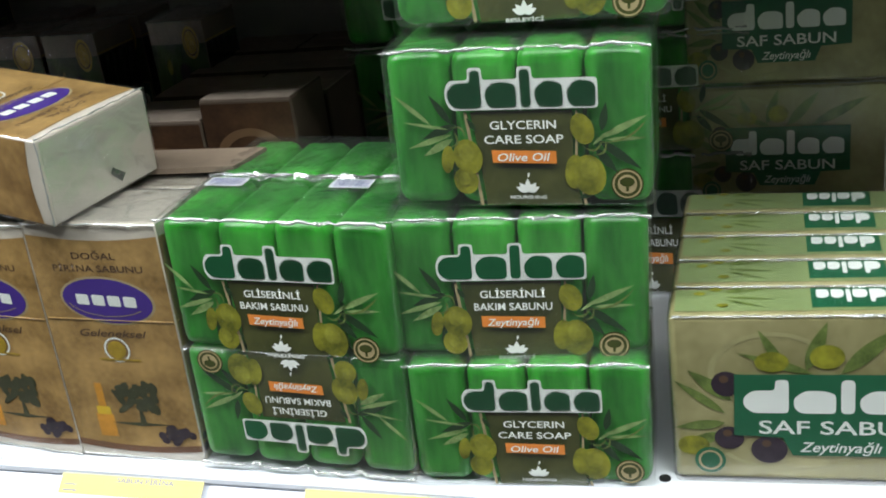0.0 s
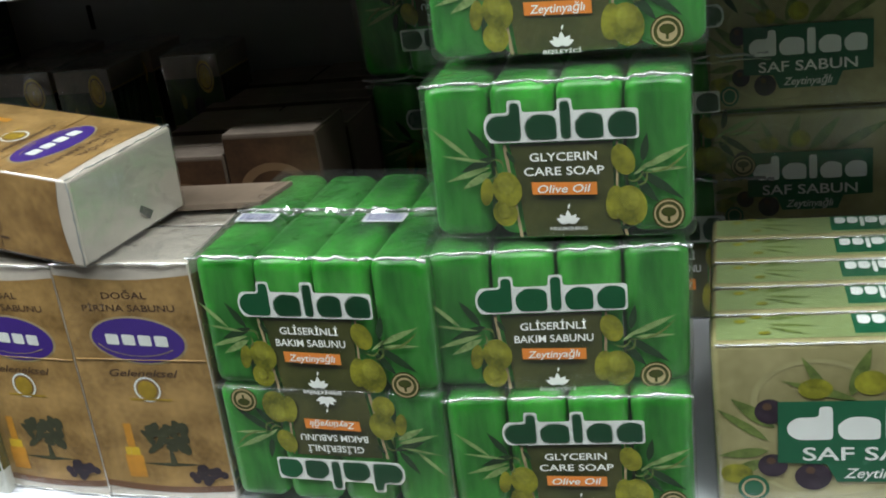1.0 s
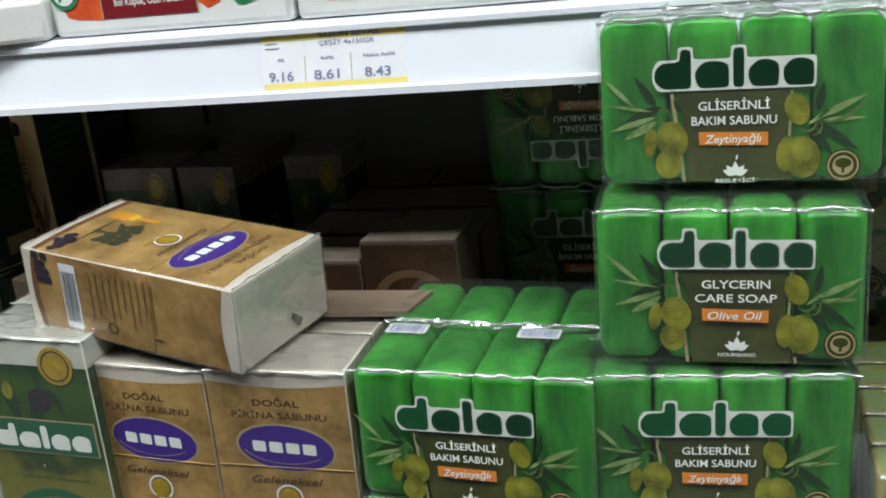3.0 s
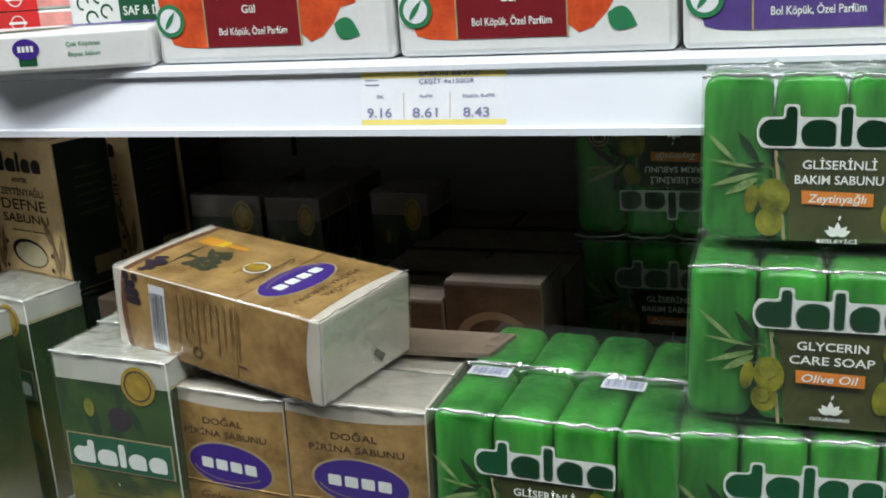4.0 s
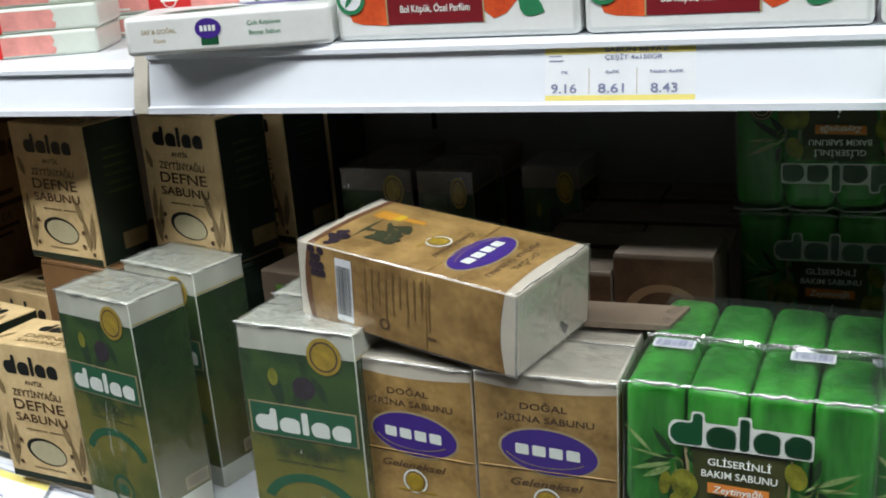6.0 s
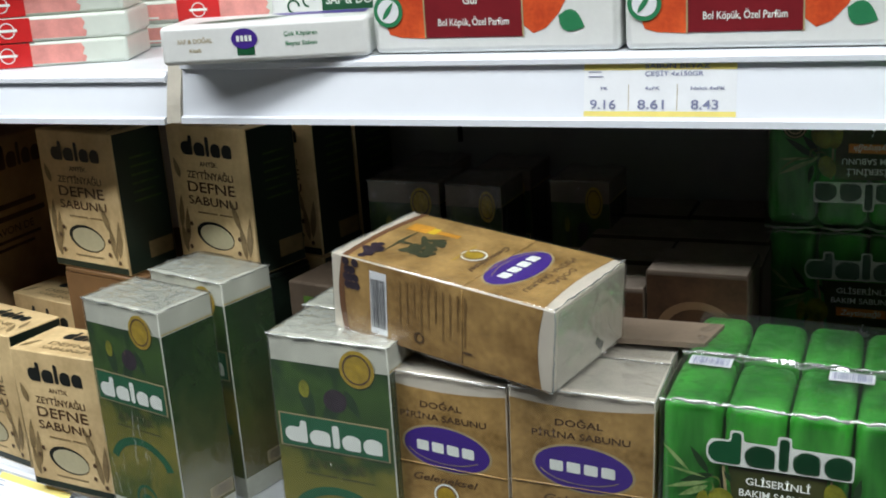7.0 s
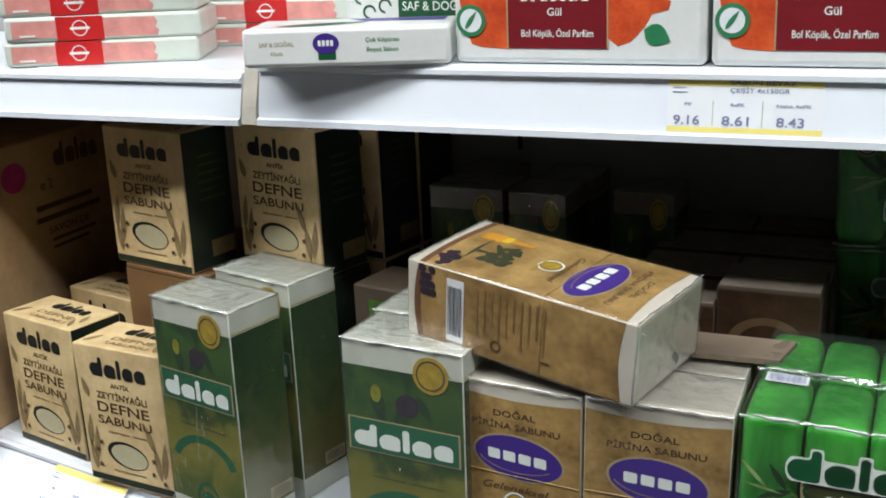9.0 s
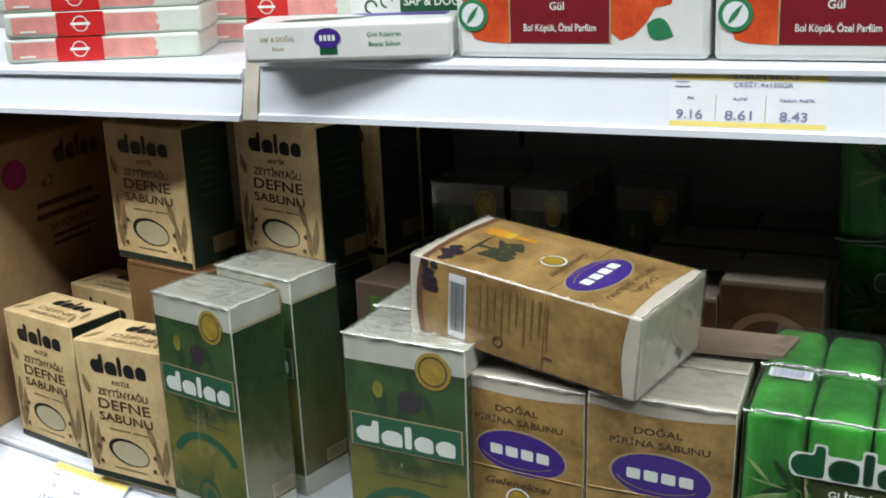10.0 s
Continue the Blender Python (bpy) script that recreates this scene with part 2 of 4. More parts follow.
def box(x0, y0, z0, x1, y1, z1, r=0.0, seg=2):
    bm = bmesh.new()
    bmesh.ops.create_cube(bm, size=1)
    for v in bm.verts:
        v.co = Vector(((x0 + x1) / 2 + v.co.x * (x1 - x0), (y0 + y1) / 2 + v.co.y * (y1 - y0), (z0 + z1) / 2 + v.co.z * (z1 - z0)))
    if r:
        bmesh.ops.bevel(bm, geom=bm.edges[:], offset=r, segments=seg, affect="EDGES", profile=0.5)
        for f in bm.faces:
            f.smooth = max(abs(c) for c in f.normal) < 0.999
    return bm


FACES = {
    "front": lambda w, d, h, u, v, e: (u, -e, v),
    "right": lambda w, d, h, u, v, e: (w + e, u, v),
    "left": lambda w, d, h, u, v, e: (-e, d - u, v),
    "top": lambda w, d, h, u, v, e: (u, v, h + e),
    "end": lambda w, d, h, u, v, e: (w - u, d + e, v),
}
SKIN = 0.00022
APART = {"leaf_print", "pale_leaf_print", "olive_print", "dark_olive_print", "olive_shine", "soap_outline", "stripe", "lotus", "mark", "bottle_print", "berry_print", "trunk_print", "round_mark_tree"}
FINE = {"barcode", "small_print", "top_print", "badge_ring", "badge_tree", "ring_mark", "medal", "tree_print", "olives_print"}


def prints(parent, size, face, name, polys, layer, material, label=""):
    """Flat printed shapes on one face of a pack, each a polygon of the face's own u, v."""
    if name in APART and len(polys) > 1:
        return [prints(parent, size, face, name, [poly], layer, material, label) for poly in polys]
    bm = bmesh.new()
    at = FACES[face]
    for poly in polys:
        area = sum(a[0] * b[1] - b[0] * a[1] for a, b in zip(poly, poly[1:] + poly[:1]))
        pts = poly if area > 0 else poly[::-1]
        bm.faces.new([bm.verts.new(at(*size, u, v, SKIN * layer)) for u, v in pts])
    bmesh.ops.remove_doubles(bm, verts=bm.verts[:], dist=1e-6)
    ob = part(name, bm, material, parent, label)
    if name in FINE:
        ob["kind"] = "stuff"
    return ob


def text(parent, size, face, words, cx, cy, height, layer, material, width=None, shear=0.0, turn=0.0):
    """Built-in lettering on one face; height is that of a capital, width squeezes the line."""
    cu = bpy.data.curves.new("lettering", "FONT")
    cu.body, cu.size, cu.shear, cu.align_x = words, 1.0, shear, "LEFT"
    cu.resolution_u = 3
    cu.offset = 0.012
    tmp = bpy.data.objects.new("lettering", cu)
    me = bpy.data.meshes.new_from_object(tmp)
    bpy.data.objects.remove(tmp)
    xs = [v.co.x for v in me.vertices]
    x0, x1 = min(xs), max(xs)
    sy = height / 0.7
    sx = width / (x1 - x0) if width else sy
    at = FACES[face]
    ca, sa = math.cos(radians(turn)), math.sin(radians(turn))
    for v in me.vertices:
        a, b = (v.co.x - (x0 + x1) / 2) * sx, v.co.y * sy - height / 2
        v.co = at(*size, cx + a * ca - b * sa, cy + a * sa + b * ca, SKIN * layer)
    me.materials.append(material)
    ob = new("lettering", me)
    ob.parent = parent
    return ob


def ell(cx, cy, rx, ry, rot=0.0, n=20):
    c, s = math.cos(radians(rot)), math.sin(radians(rot))
    pts = [(rx * math.cos(2 * math.pi * i / n), ry * math.sin(2 * math.pi * i / n)) for i in range(n)]
    return [(cx + a * c - b * s, cy + a * s + b * c) for a, b in pts]


def rect(x0, y0, x1, y1):
    return [(x0, y0), (x1, y0), (x1, y1), (x0, y1)]


def leaf(x0, y0, x1, y1, fat, bend=0.0, n=6):
    dx, dy = x1 - x0, y1 - y0
    ln = math.hypot(dx, dy)
    nx, ny = -dy / ln, dx / ln
    up, down = [], []
    for i in range(n + 1):
        t = i / n
        w = fat * math.sin(math.pi * t ** 0.8) / 2
        b = bend * math.sin(math.pi * t)
        px, py = x0 + dx * t + nx * b, y0 + dy * t + ny * b
        up.append((px + nx * w, py + ny * w))
        if 0 < i < n:
            down.append((px - nx * w, py - ny * w))
    return up + down[::-1]


def ring(cx, cy, r0, r1, n=24, squash=1.0, a0=0.0, a1=360.0):
    """A ring, or an arc of one, as quads."""
    out = []
    for i in range(n):
        p, q = radians(a0 + (a1 - a0) * i / n), radians(a0 + (a1 - a0) * (i + 1) / n)
        out.append([(cx + r * math.cos(a), cy + r * squash * math.sin(a)) for r, a in ((r0, p), (r1, p), (r1, q), (r0, q))])
    return out


def mark(x, y, w, h):
    """The maker's mark as five plain blocks, two of them tall; and its pale surround."""
    lo = 0.68
    def blk(a, b, t=lo, r=0.06):
        return [(x + u * w, y + v * h) for u, v in ((a + r / 2, 0), (b, 0), (b, t - 0.1), (b - r, t), (a + r, t), (a, t - 0.22), (a, 0.2))]
    tall = [(x + u * w, y + v * h) for u, v in ((0.05, 0), (0.235, 0), (0.235, 1), (0.165, 1), (0.165, lo), (0.05, lo), (0.0, lo - 0.2), (0.0, 0.2))]
    blocks = [tall, blk(0.26, 0.475), [(x + u * w, y + v * h) for u, v in ((0.5, 0), (0.57, 0), (0.57, 1), (0.5, 1))], blk(0.595, 0.785), blk(0.81, 1.0)]
    o = 0.014
    v = o * w / h
    sky = ((0.02, -v), (1 + o, -v), (1 + o, lo), (1, lo + v), (0.57 + o, lo + v), (0.57 + o, 1 + v), (0.5 - o, 1 + v), (0.5 - o, lo + v),
           (0.235 + o, lo + v), (0.235 + o, 1 + v), (0.165 - o, 1 + v), (0.165 - o, lo + v), (0.02, lo + v), (-o, lo - 0.18), (-o, 0.18))
    blocks = [soften(b, 0.13 * abs(h)) for b in blocks]
    return blocks, [soften([(x + a * w, y + b * h) for a, b in sky], 0.1 * abs(h))]


def soften(poly, r):
    """A polygon with its corners rounded."""
    out = []
    for i, c in enumerate(poly):
        a, b = poly[i - 1], poly[(i + 1) % len(poly)]
        la, lb = math.dist(a, c), math.dist(b, c)
        ta, tb = min(0.45, r / la), min(0.45, r / lb)
        p = (c[0] + (a[0] - c[0]) * ta, c[1] + (a[1] - c[1]) * ta)
        q = (c[0] + (b[0] - c[0]) * tb, c[1] + (b[1] - c[1]) * tb)
        for t in (0.0, 0.35, 0.65, 1.0):
            out.append(tuple(p[k] * (1 - t) ** 2 + 2 * c[k] * t * (1 - t) + q[k] * t * t for k in (0, 1)))
    return out


def barcode(x, y, w, h, seed, upright=True):
    rnd = random.Random(seed)
    bars, a = [], 0.06
    while a < 0.92:
        b = a + rnd.choice((0.012, 0.02, 0.03))
        bars.append(rect(x + a * w, y + 0.12 * h, x + b * w, y + 0.9 * h) if upright else rect(x + 0.12 * w, y + a * h, x + 0.9 * w, y + b * h))
        a = b + rnd.choice((0.014, 0.02, 0.028))
    return bars


def spot(x, y, z, yaw=0.0, lean=0.0, roll=0.0, sx=1.0, sy=1.0, sz=1.0):
    """A pose from plan units; the shelf top is at 1."""
    return pose(x * PLAN, y * PLAN, 1 + (z - 1) * PLAN, lean, roll, yaw) @ Matrix.Diagonal((sx, sy, sz, 1))


# ---- packs ----
def fold(parent, pts, radius, seed, rough_line=0.0007, steps=9):
    """A crinkled ridge of shrink film along a line of points: a thin uneven tube."""
    rnd = random.Random(seed)
    line = []
    for a, b in zip(pts, pts[1:]):
        for i in range(steps):
            line.append(Vector(a).lerp(Vector(b), i / steps))
    line.append(Vector(pts[-1]))
    bm, rings, n = bmesh.new(), [], 6
    for k, c in enumerate(line):
        d = (line[min(k + 1, len(line) - 1)] - line[max(k - 1, 0)]).normalized()
        side = d.cross(Vector((0.3, 0.5, 0.8))).normalized()
        up = side.cross(d)
        mid = c + Vector((rnd.gauss(0, 1), rnd.gauss(0, 1), rnd.gauss(0, 1))) * rough_line
        r = radius * rnd.uniform(0.35, 1.15)
        rings.append([bm.verts.new(mid + (side * math.cos(2 * math.pi * j / n) + up * math.sin(2 * math.pi * j / n)) * r) for j in range(n)])
    for p, q in zip(rings, rings[1:]):
        for j in range(n):
            bm.faces.new((p[j], p[(j + 1) % n], q[(j + 1) % n], q[j])).smooth = True
    return part("film_fold", bm, FILM_EDGE_GLINT, parent, "glossy crinkled film fold, whitened with painted glints")


def crumple(parent, x0, y0, x1, y1, z, amp, nx, ny, seed, skin=None):
    """A loose crumpled sheet of clear film lying on the top of a pack."""
    rnd = random.Random(seed)
    bm = bmesh.new()
    grid = []
    for i in range(nx + 1):
        col = []
        for j in range(ny + 1):
            rim = i in (0, nx) or j in (0, ny)
            jx, jy = (0, 0) if rim else (rnd.uniform(-0.35, 0.35) * (x1 - x0) / nx, rnd.uniform(-0.35, 0.35) * (y1 - y0) / ny)
            col.append(bm.verts.new((x0 + (x1 - x0) * i / nx + jx, y0 + (y1 - y0) * j / ny + jy, z + (0 if rim else amp * rnd.random() ** 1.5))))
        grid.append(col)
    for i in range(nx):
        for j in range(ny):
            a, b, c, e = grid[i][j], grid[i + 1][j], grid[i + 1][j + 1], grid[i][j + 1]
            if rnd.random() < 0.5:
                bm.faces.new((a, b, c))
                bm.faces.new((a, c, e))
            else:
                bm.faces.new((a, b, e))
                bm.faces.new((b, c, e))
    return part("loose_film", bm, skin or FILM_LOOSE, parent, "crumpled clear film")


GREEN = (0.133, 0.066, 0.080)
DURU = (0.084, 0.050, 0.158)
ANTIK = (0.085, 0.048, 0.172)
DEFNE = (0.090, 0.050, 0.116)
PURE = (0.165, 0.032, 0.097)


def green_pack(lines, oil, foot, left=0.0, drop=0.0):
    w, d, h = GREEN
    p = thing("soap_pack", "four green glycerin bars in clear crinkled film with olive print", "soap pack", "green soap packs")
    bw = w / 4
    for i in range(4):
        part("soap_bar", box(i * bw + 0.0006, 0.0008, 0.0006, (i + 1) * bw - 0.0006, d - 0.0008, h - 0.0006 - 0.0007 * (i % 2), 0.0075, 4), SOAP, p)
    part("film", box(-0.0006, -0.0022, 0.0, w + 0.0006, d + 0.0006, h + 0.0008, 0.0035, 3), FILM, p, "clear crinkled shrink film")
    seed = len(lines[0])
    crumple(p, 0.001, 0.0, w - 0.001, d - 0.001, h + 0.0011, 0.0012, 18, 8, seed)
    for y, sd in ((-0.0015, 1), (d - 0.001, 2)):
        crest = [(0.0, y, h - 0.001)]
        for i in range(4):
            crest += [((i + 0.2) * bw, y, h + 0.0002), ((i + 0.8) * bw, y, h + 0.0002)]
            if i < 3:
                crest.append(((i + 1.0) * bw, y + (0.003 if y < 0 else -0.003), h - 0.0016))
        fold(p, crest + [(w, y, h - 0.001)], 0.0012, seed + sd, 0.0004, 5)
    crumple(p, 0.2 * w, d - 0.007, 0.8 * w, d - 0.001, h + 0.0012, 0.003, 14, 3, seed + 9, FILM_CRACKLE)
    S = GREEN
    U, V = (lambda a: max(0.004, a - left) * w), (lambda b: (1 - min(b + drop, 0.988)) * h)
    def q(*pts):
        return [(U(a), V(b)) for a, b in pts]
    prints(p, S, "front", "panel", [q((0.325, 0.385), (0.345, 0.62), (0.365, 0.985), (0.735, 0.985), (0.705, 0.75), (0.71, 0.385))], 2, PANEL_OLIVE)
    prints(p, S, "front", "stripe", [q((0.3, 0.385), (0.312, 0.385), (0.352, 0.985), (0.34, 0.985)), q((0.722, 0.385), (0.73, 0.385), (0.722, 0.72), (0.753, 0.985), (0.742, 0.985), (0.712, 0.72))], 3, INK_TAN)
    prints(p, S, "front", "leaf_print", [leaf(U(a), V(b), U(c), V(e), f * w) for a, b, c, e, f in (
        (0.25, 0.46, 0.17, 0.27, 0.03), (0.27, 0.46, 0.13, 0.55, 0.035), (0.27, 0.6, 0.24, 0.82, 0.025), (0.8, 0.57, 0.96, 0.76, 0.035), (0.79, 0.62, 0.87, 0.78, 0.035), (0.815, 0.52, 0.835, 0.34, 0.03), (0.34, 0.5, 0.31, 0.42, 0.02), (0.2, 0.72, 0.24, 0.56, 0.02), (0.72, 0.94, 0.8, 0.9, 0.02))], 4, LEAF_DARK)
    prints(p, S, "front", "pale_leaf_print", [leaf(U(a), V(b), U(c), V(e), f * w) for a, b, c, e, f in (
        (0.17, 0.46, 0.03, 0.26, 0.018), (0.25, 0.52, 0.07, 0.61, 0.022), (0.25, 0.55, 0.13, 0.66, 0.03), (0.81, 0.56, 0.985, 0.42, 0.026), (0.83, 0.57, 0.985, 0.56, 0.016), (0.24, 0.49, 0.06, 0.44, 0.012), (0.78, 0.6, 0.86, 0.5, 0.014))], 5, LEAF_PALE)
    prints(p, S, "front", "olive_print", [ell(U(a), V(b), rx * w, ry * h, r) for a, b, rx, ry, r in (
        (0.225, 0.68, 0.025, 0.09, -8), (0.29, 0.82, 0.048, 0.088, 10), (0.745, 0.5, 0.042, 0.1, 20), (0.71, 0.77, 0.036, 0.11, -6))], 6, OLIVE)
    prints(p, S, "front", "olive_print", [ell(U(a), V(b), rx * w, ry * h, r) for a, b, rx, ry, r in ((0.305, 0.665, 0.056, 0.115, 12), (0.765, 0.79, 0.062, 0.13, 10))], 7, OLIVE)
    prints(p, S, "front", "olive_shine", [ell(U(a), V(b), rx * w, ry * h, r) for a, b, rx, ry, r in ((0.3, 0.635, 0.03, 0.06, 12), (0.765, 0.75, 0.035, 0.07, 10), (0.285, 0.805, 0.022, 0.045, 10))], 8, OLIVE_LIGHT)
    for a, b, c, e in ((0.24, 0.48, 0.3, 0.56), (0.26, 0.5, 0.225, 0.6), (0.83, 0.56, 0.77, 0.66), (0.82, 0.57, 0.74, 0.6), (0.985, 0.44, 0.8, 0.585)):
        prints(p, S, "front", "twig_print", [leaf(U(a), V(b), U(c), V(e), 0.009 * w, 0.004)], 8.5, LEAF_MID)
    blocks, halo = mark(U(0.245), V(0.355), 0.555 * w, 0.235 * h)
    prints(p, S, "front", "mark_surround", halo, 9, INK_WHITE)
    prints(p, S, "front", "mark", blocks, 10, LOGO_GREEN)
    text(p, S, "front", lines[0], U(0.525), V(0.463), 0.052 * h, 11, INK_WHITE, 0.25 * w)
    text(p, S, "front", lines[1], U(0.525), V(0.553), 0.052 * h, 11, INK_WHITE, 0.3 * w)
    prints(p, S, "front", "orange_band", [q((0.4, 0.62), (0.645, 0.63), (0.645, 0.71), (0.402, 0.7))], 11, INK_ORANGE)
    text(p, S, "front", oil, U(0.522), V(0.665), 0.05 * h, 12, INK_WHITE, 0.2 * w, 0.2)
    prints(p, S, "front", "lotus", [leaf(U(0.53), V(0.89), U(0.53 + a), V(0.89 - b), 0.024 * w) for a, b in ((-0.045, 0.03), (-0.03, 0.065), (0, 0.085), (0.03, 0.065), (0.045, 0.03))][0:5:2] + [leaf(U(0.538), V(0.765), U(0.532), V(0.8), 0.008 * w)], 11, INK_WHITE)
    prints(p, S, "front", "lotus", [leaf(U(0.53), V(0.892), U(0.53 + a), V(0.892 - b), 0.024 * w) for a, b in ((-0.032, 0.06), (0.032, 0.06))], 12, INK_WHITE)
    text(p, S, "front", foot, U(0.53), V(0.925), 0.022 * h, 11, INK_WHITE, 0.14 * w)
    prints(p, S, "front", "badge", [ell(U(0.905), V(0.845), 0.06 * w, 0.06 * w)], 11, PANEL_OLIVE)
    prints(p, S, "front", "badge_ring", ring(U(0.905), V(0.845), 0.048 * w, 0.054 * w) + [ell(U(0.905), V(0.845), 0.036 * w, 0.036 * w)], 12, INK_TAN)
    prints(p, S, "front", "badge_tree", [ell(U(0.905), V(0.83), 0.028 * w, 0.018 * w), rect(U(0.9), V(0.89), U(0.91), V(0.858))], 13, PANEL_OLIVE)
    for a in (0.18, 0.76):
        prints(p, S, "top", "barcode_label", [rect(U(a - 0.09), 0.7 * d, U(a + 0.09), 0.89 * d)], 5, PAPER)
        prints(p, S, "top", "barcode", barcode(U(a - 0.09), 0.7 * d, 0.18 * w, 0.19 * d, 3), 6, PRICE_INK)
    return p


def duru_box():
    w, d, h = S = DURU
    p = thing("soap_box", "gold-brown printed soap box with purple oval and cream ends", "soap box", "gold-brown soap boxes")
    part("body", box(0, 0, 0, w, d, h, 0.0009, 1), CREAM, p, "cream paper-wrapped carton")
    def band(face, wide, m):
        n = 10
        top = [(wide * i / n, h * (0.955 - 0.02 * math.sin(math.pi * i / n))) for i in range(n, -1, -1)]
        bot = [(wide * i / n, h * (0.055 - 0.02 * math.sin(math.pi * i / n))) for i in range(n + 1)]
        prints(p, S, face, "printed_panel", [[(min(max(u, 0.0006), wide - 0.0006), v) for u, v in bot + top]], 1, m)
        prints(p, S, face, "brown_stripe", [[(min(max(u, 0.0006), wide - 0.0006), v) for u, v in bot] + [(min(max(u, 0.0006), wide - 0.0006), v + 0.028 * h) for u, v in bot[::-1]]], 2, mat_stripe)
    band("front", w, KRAFT_GOLD)
    band("right", d, SIDE_GOLD)
    band("left", d, SIDE_GOLD)
    band("end", w, KRAFT_GOLD)
    text(p, S, "front", "DOĞAL", 0.49 * w, 0.875 * h, 0.026 * h, 2, INK_BROWN, 0.33 * w)
    text(p, S, "front", "PİRİNA SABUNU", 0.5 * w, 0.825 * h, 0.026 * h, 2, INK_BROWN, 0.68 * w)
    prints(p, S, "front", "oval_rim", [ell(0.52 * w, 0.695 * h, 0.36 * w, 0.098 * h, -4, 32)], 2, INK_TAN)
    prints(p, S, "front", "oval", [ell(0.52 * w, 0.695 * h, 0.34 * w, 0.09 * h, -4, 32)], 3, PURPLE)
    prints(p, S, "front", "oval_line", ring(0.52 * w, 0.71 * h, 0.315 * w, 0.325 * w, 12, 0.46, 200, 320), 4, INK_TAN)
    prints(p, S, "front", "mark", [soften([(x * w, (0.678 - k) * h), ((x + 0.095) * w, (0.675 - k) * h), ((x + 0.095) * w, (0.718 - k) * h), (x * w, (0.721 - k) * h)], 0.0012) for x, k in ((0.285, -0.002), (0.405, 0.0), (0.525, 0.002), (0.645, 0.004))], 4, INK_WHITE)
    text(p, S, "front", "Geleneksel", 0.5 * w, 0.56 * h, 0.03 * h, 2, INK_BROWN, 0.52 * w, 0.3)
    prints(p, S, "front", "medal_rim", ring(0.5 * w, 0.49 * h, 0.085 * w, 0.1 * w), 2, INK_WHITE)
    prints(p, S, "front", "medal", [ell(0.5 * w, 0.49 * h, 0.07 * w, 0.07 * w), rect(0.35 * w, 0.445 * h, 0.67 * w, 0.452 * h)], 3, GOLD_SEAL)
    rnd = random.Random(5)
    crown = [ell((0.56 + rnd.uniform(-0.15, 0.15)) * w, (0.285 + rnd.uniform(-0.05, 0.055)) * h, rnd.uniform(0.04, 0.08) * w, rnd.uniform(0.02, 0.04) * w, rnd.uniform(0, 180), 9) for _ in range(26)]
    bm = bmesh.new()
    for i, c in enumerate(crown):
        bm.faces.new([bm.verts.new((u, -SKIN * (2 + 0.08 * i), v)) for u, v in c])
    part("tree_print", bm, TREE_PRINT, p)
    prints(p, S, "front", "trunk_print", [[(0.545 * w, 0.17 * h), (0.6 * w, 0.17 * h), (0.575 * w, 0.24 * h), (0.56 * w, 0.24 * h)], [(0.3 * w, 0.165 * h), (0.55 * w, 0.155 * h), (0.8 * w, 0.168 * h), (0.55 * w, 0.172 * h)]], 2, TREE_PRINT)
    prints(p, S, "front", "bottle_print", [rect(0.2 * w, 0.1 * h, 0.34 * w, 0.2 * h), rect(0.24 * w, 0.235 * h, 0.3 * w, 0.34 * h)], 2, AMBER)
    prints(p, S, "front", "bottle_label", [rect(0.215 * w, 0.2 * h, 0.325 * w, 0.235 * h)], 2, INK_YELLOW)
    bm = bmesh.new()
    for i in range(22):
        c = ell((0.83 + rnd.uniform(-0.13, 0.12)) * w, (0.115 + rnd.uniform(-0.035, 0.04)) * h, 0.033 * w, 0.033 * w, 0, 9)
        bm.faces.new([bm.verts.new((u, -SKIN * (3.2 + 0.1 * i), v)) for u, v in c])
    part("olives_print", bm, GRAPE, p)
    prints(p, S, "right", "barcode_label", [rect(0.1 * d, 0.19 * h, 0.92 * d, 0.27 * h)], 2, PAPER)
    prints(p, S, "right", "barcode", barcode(0.1 * d, 0.19 * h, 0.82 * d, 0.08 * h, 8, False), 3, INK_BLACK)
    rows = [rect((0.12 + 0.0 * k) * d, (0.33 + 0.033 * k) * h, (0.75 - 0.1 * (k % 3)) * d, (0.336 + 0.033 * k) * h) for k in range(10)]
    prints(p, S, "right", "small_print", rows, 3, FAINT_BROWN)
    prints(p, S, "right", "dark_olive_print", [ell((0.06 + 0.1 * (k % 4)) * d, (0.075 + 0.022 * (k // 4) + 0.006 * (k % 2)) * h, 0.055 * d, 0.055 * d, 0, 9) for k in range(12) if k % 5 != 4], 3.2, GRAPE)
    prints(p, S, "right", "ring_mark", ring(0.8 * d, 0.42 * h, 0.05 * d, 0.075 * d, 14) + [rect(0.8 * d, 0.62 * h, 0.83 * d, 0.66 * h)], 3, INK_BROWN)
    part("seam", box(0.0015, -0.0009, 0.612 * h, w - 0.0015, 0.001, 0.618 * h, 0.0004, 1), KRAFT_GOLD, p, "raised fold of the wrapper")
    part("seam", box(w - 0.001, 0.0015, 0.612 * h, w + 0.0009, d - 0.0015, 0.618 * h, 0.0004, 1), SIDE_GOLD, p)
    for k, (a, b) in enumerate((((0, -0.0012, h), (w, -0.0012, h)), ((w, 0, h), (w, d, h)), ((0, -0.0008, 0.002), (w, -0.0008, 0.002)))):
        crumple(p, 0.001, 0.001, w - 0.001, d - 0.001, h + 0.0016, 0.0014, 9, 7, 60, FILM_CRACKLE) if k == 0 else None
        fold(p, [a, b], 0.00055, 20 + k, 0.00022, 16)
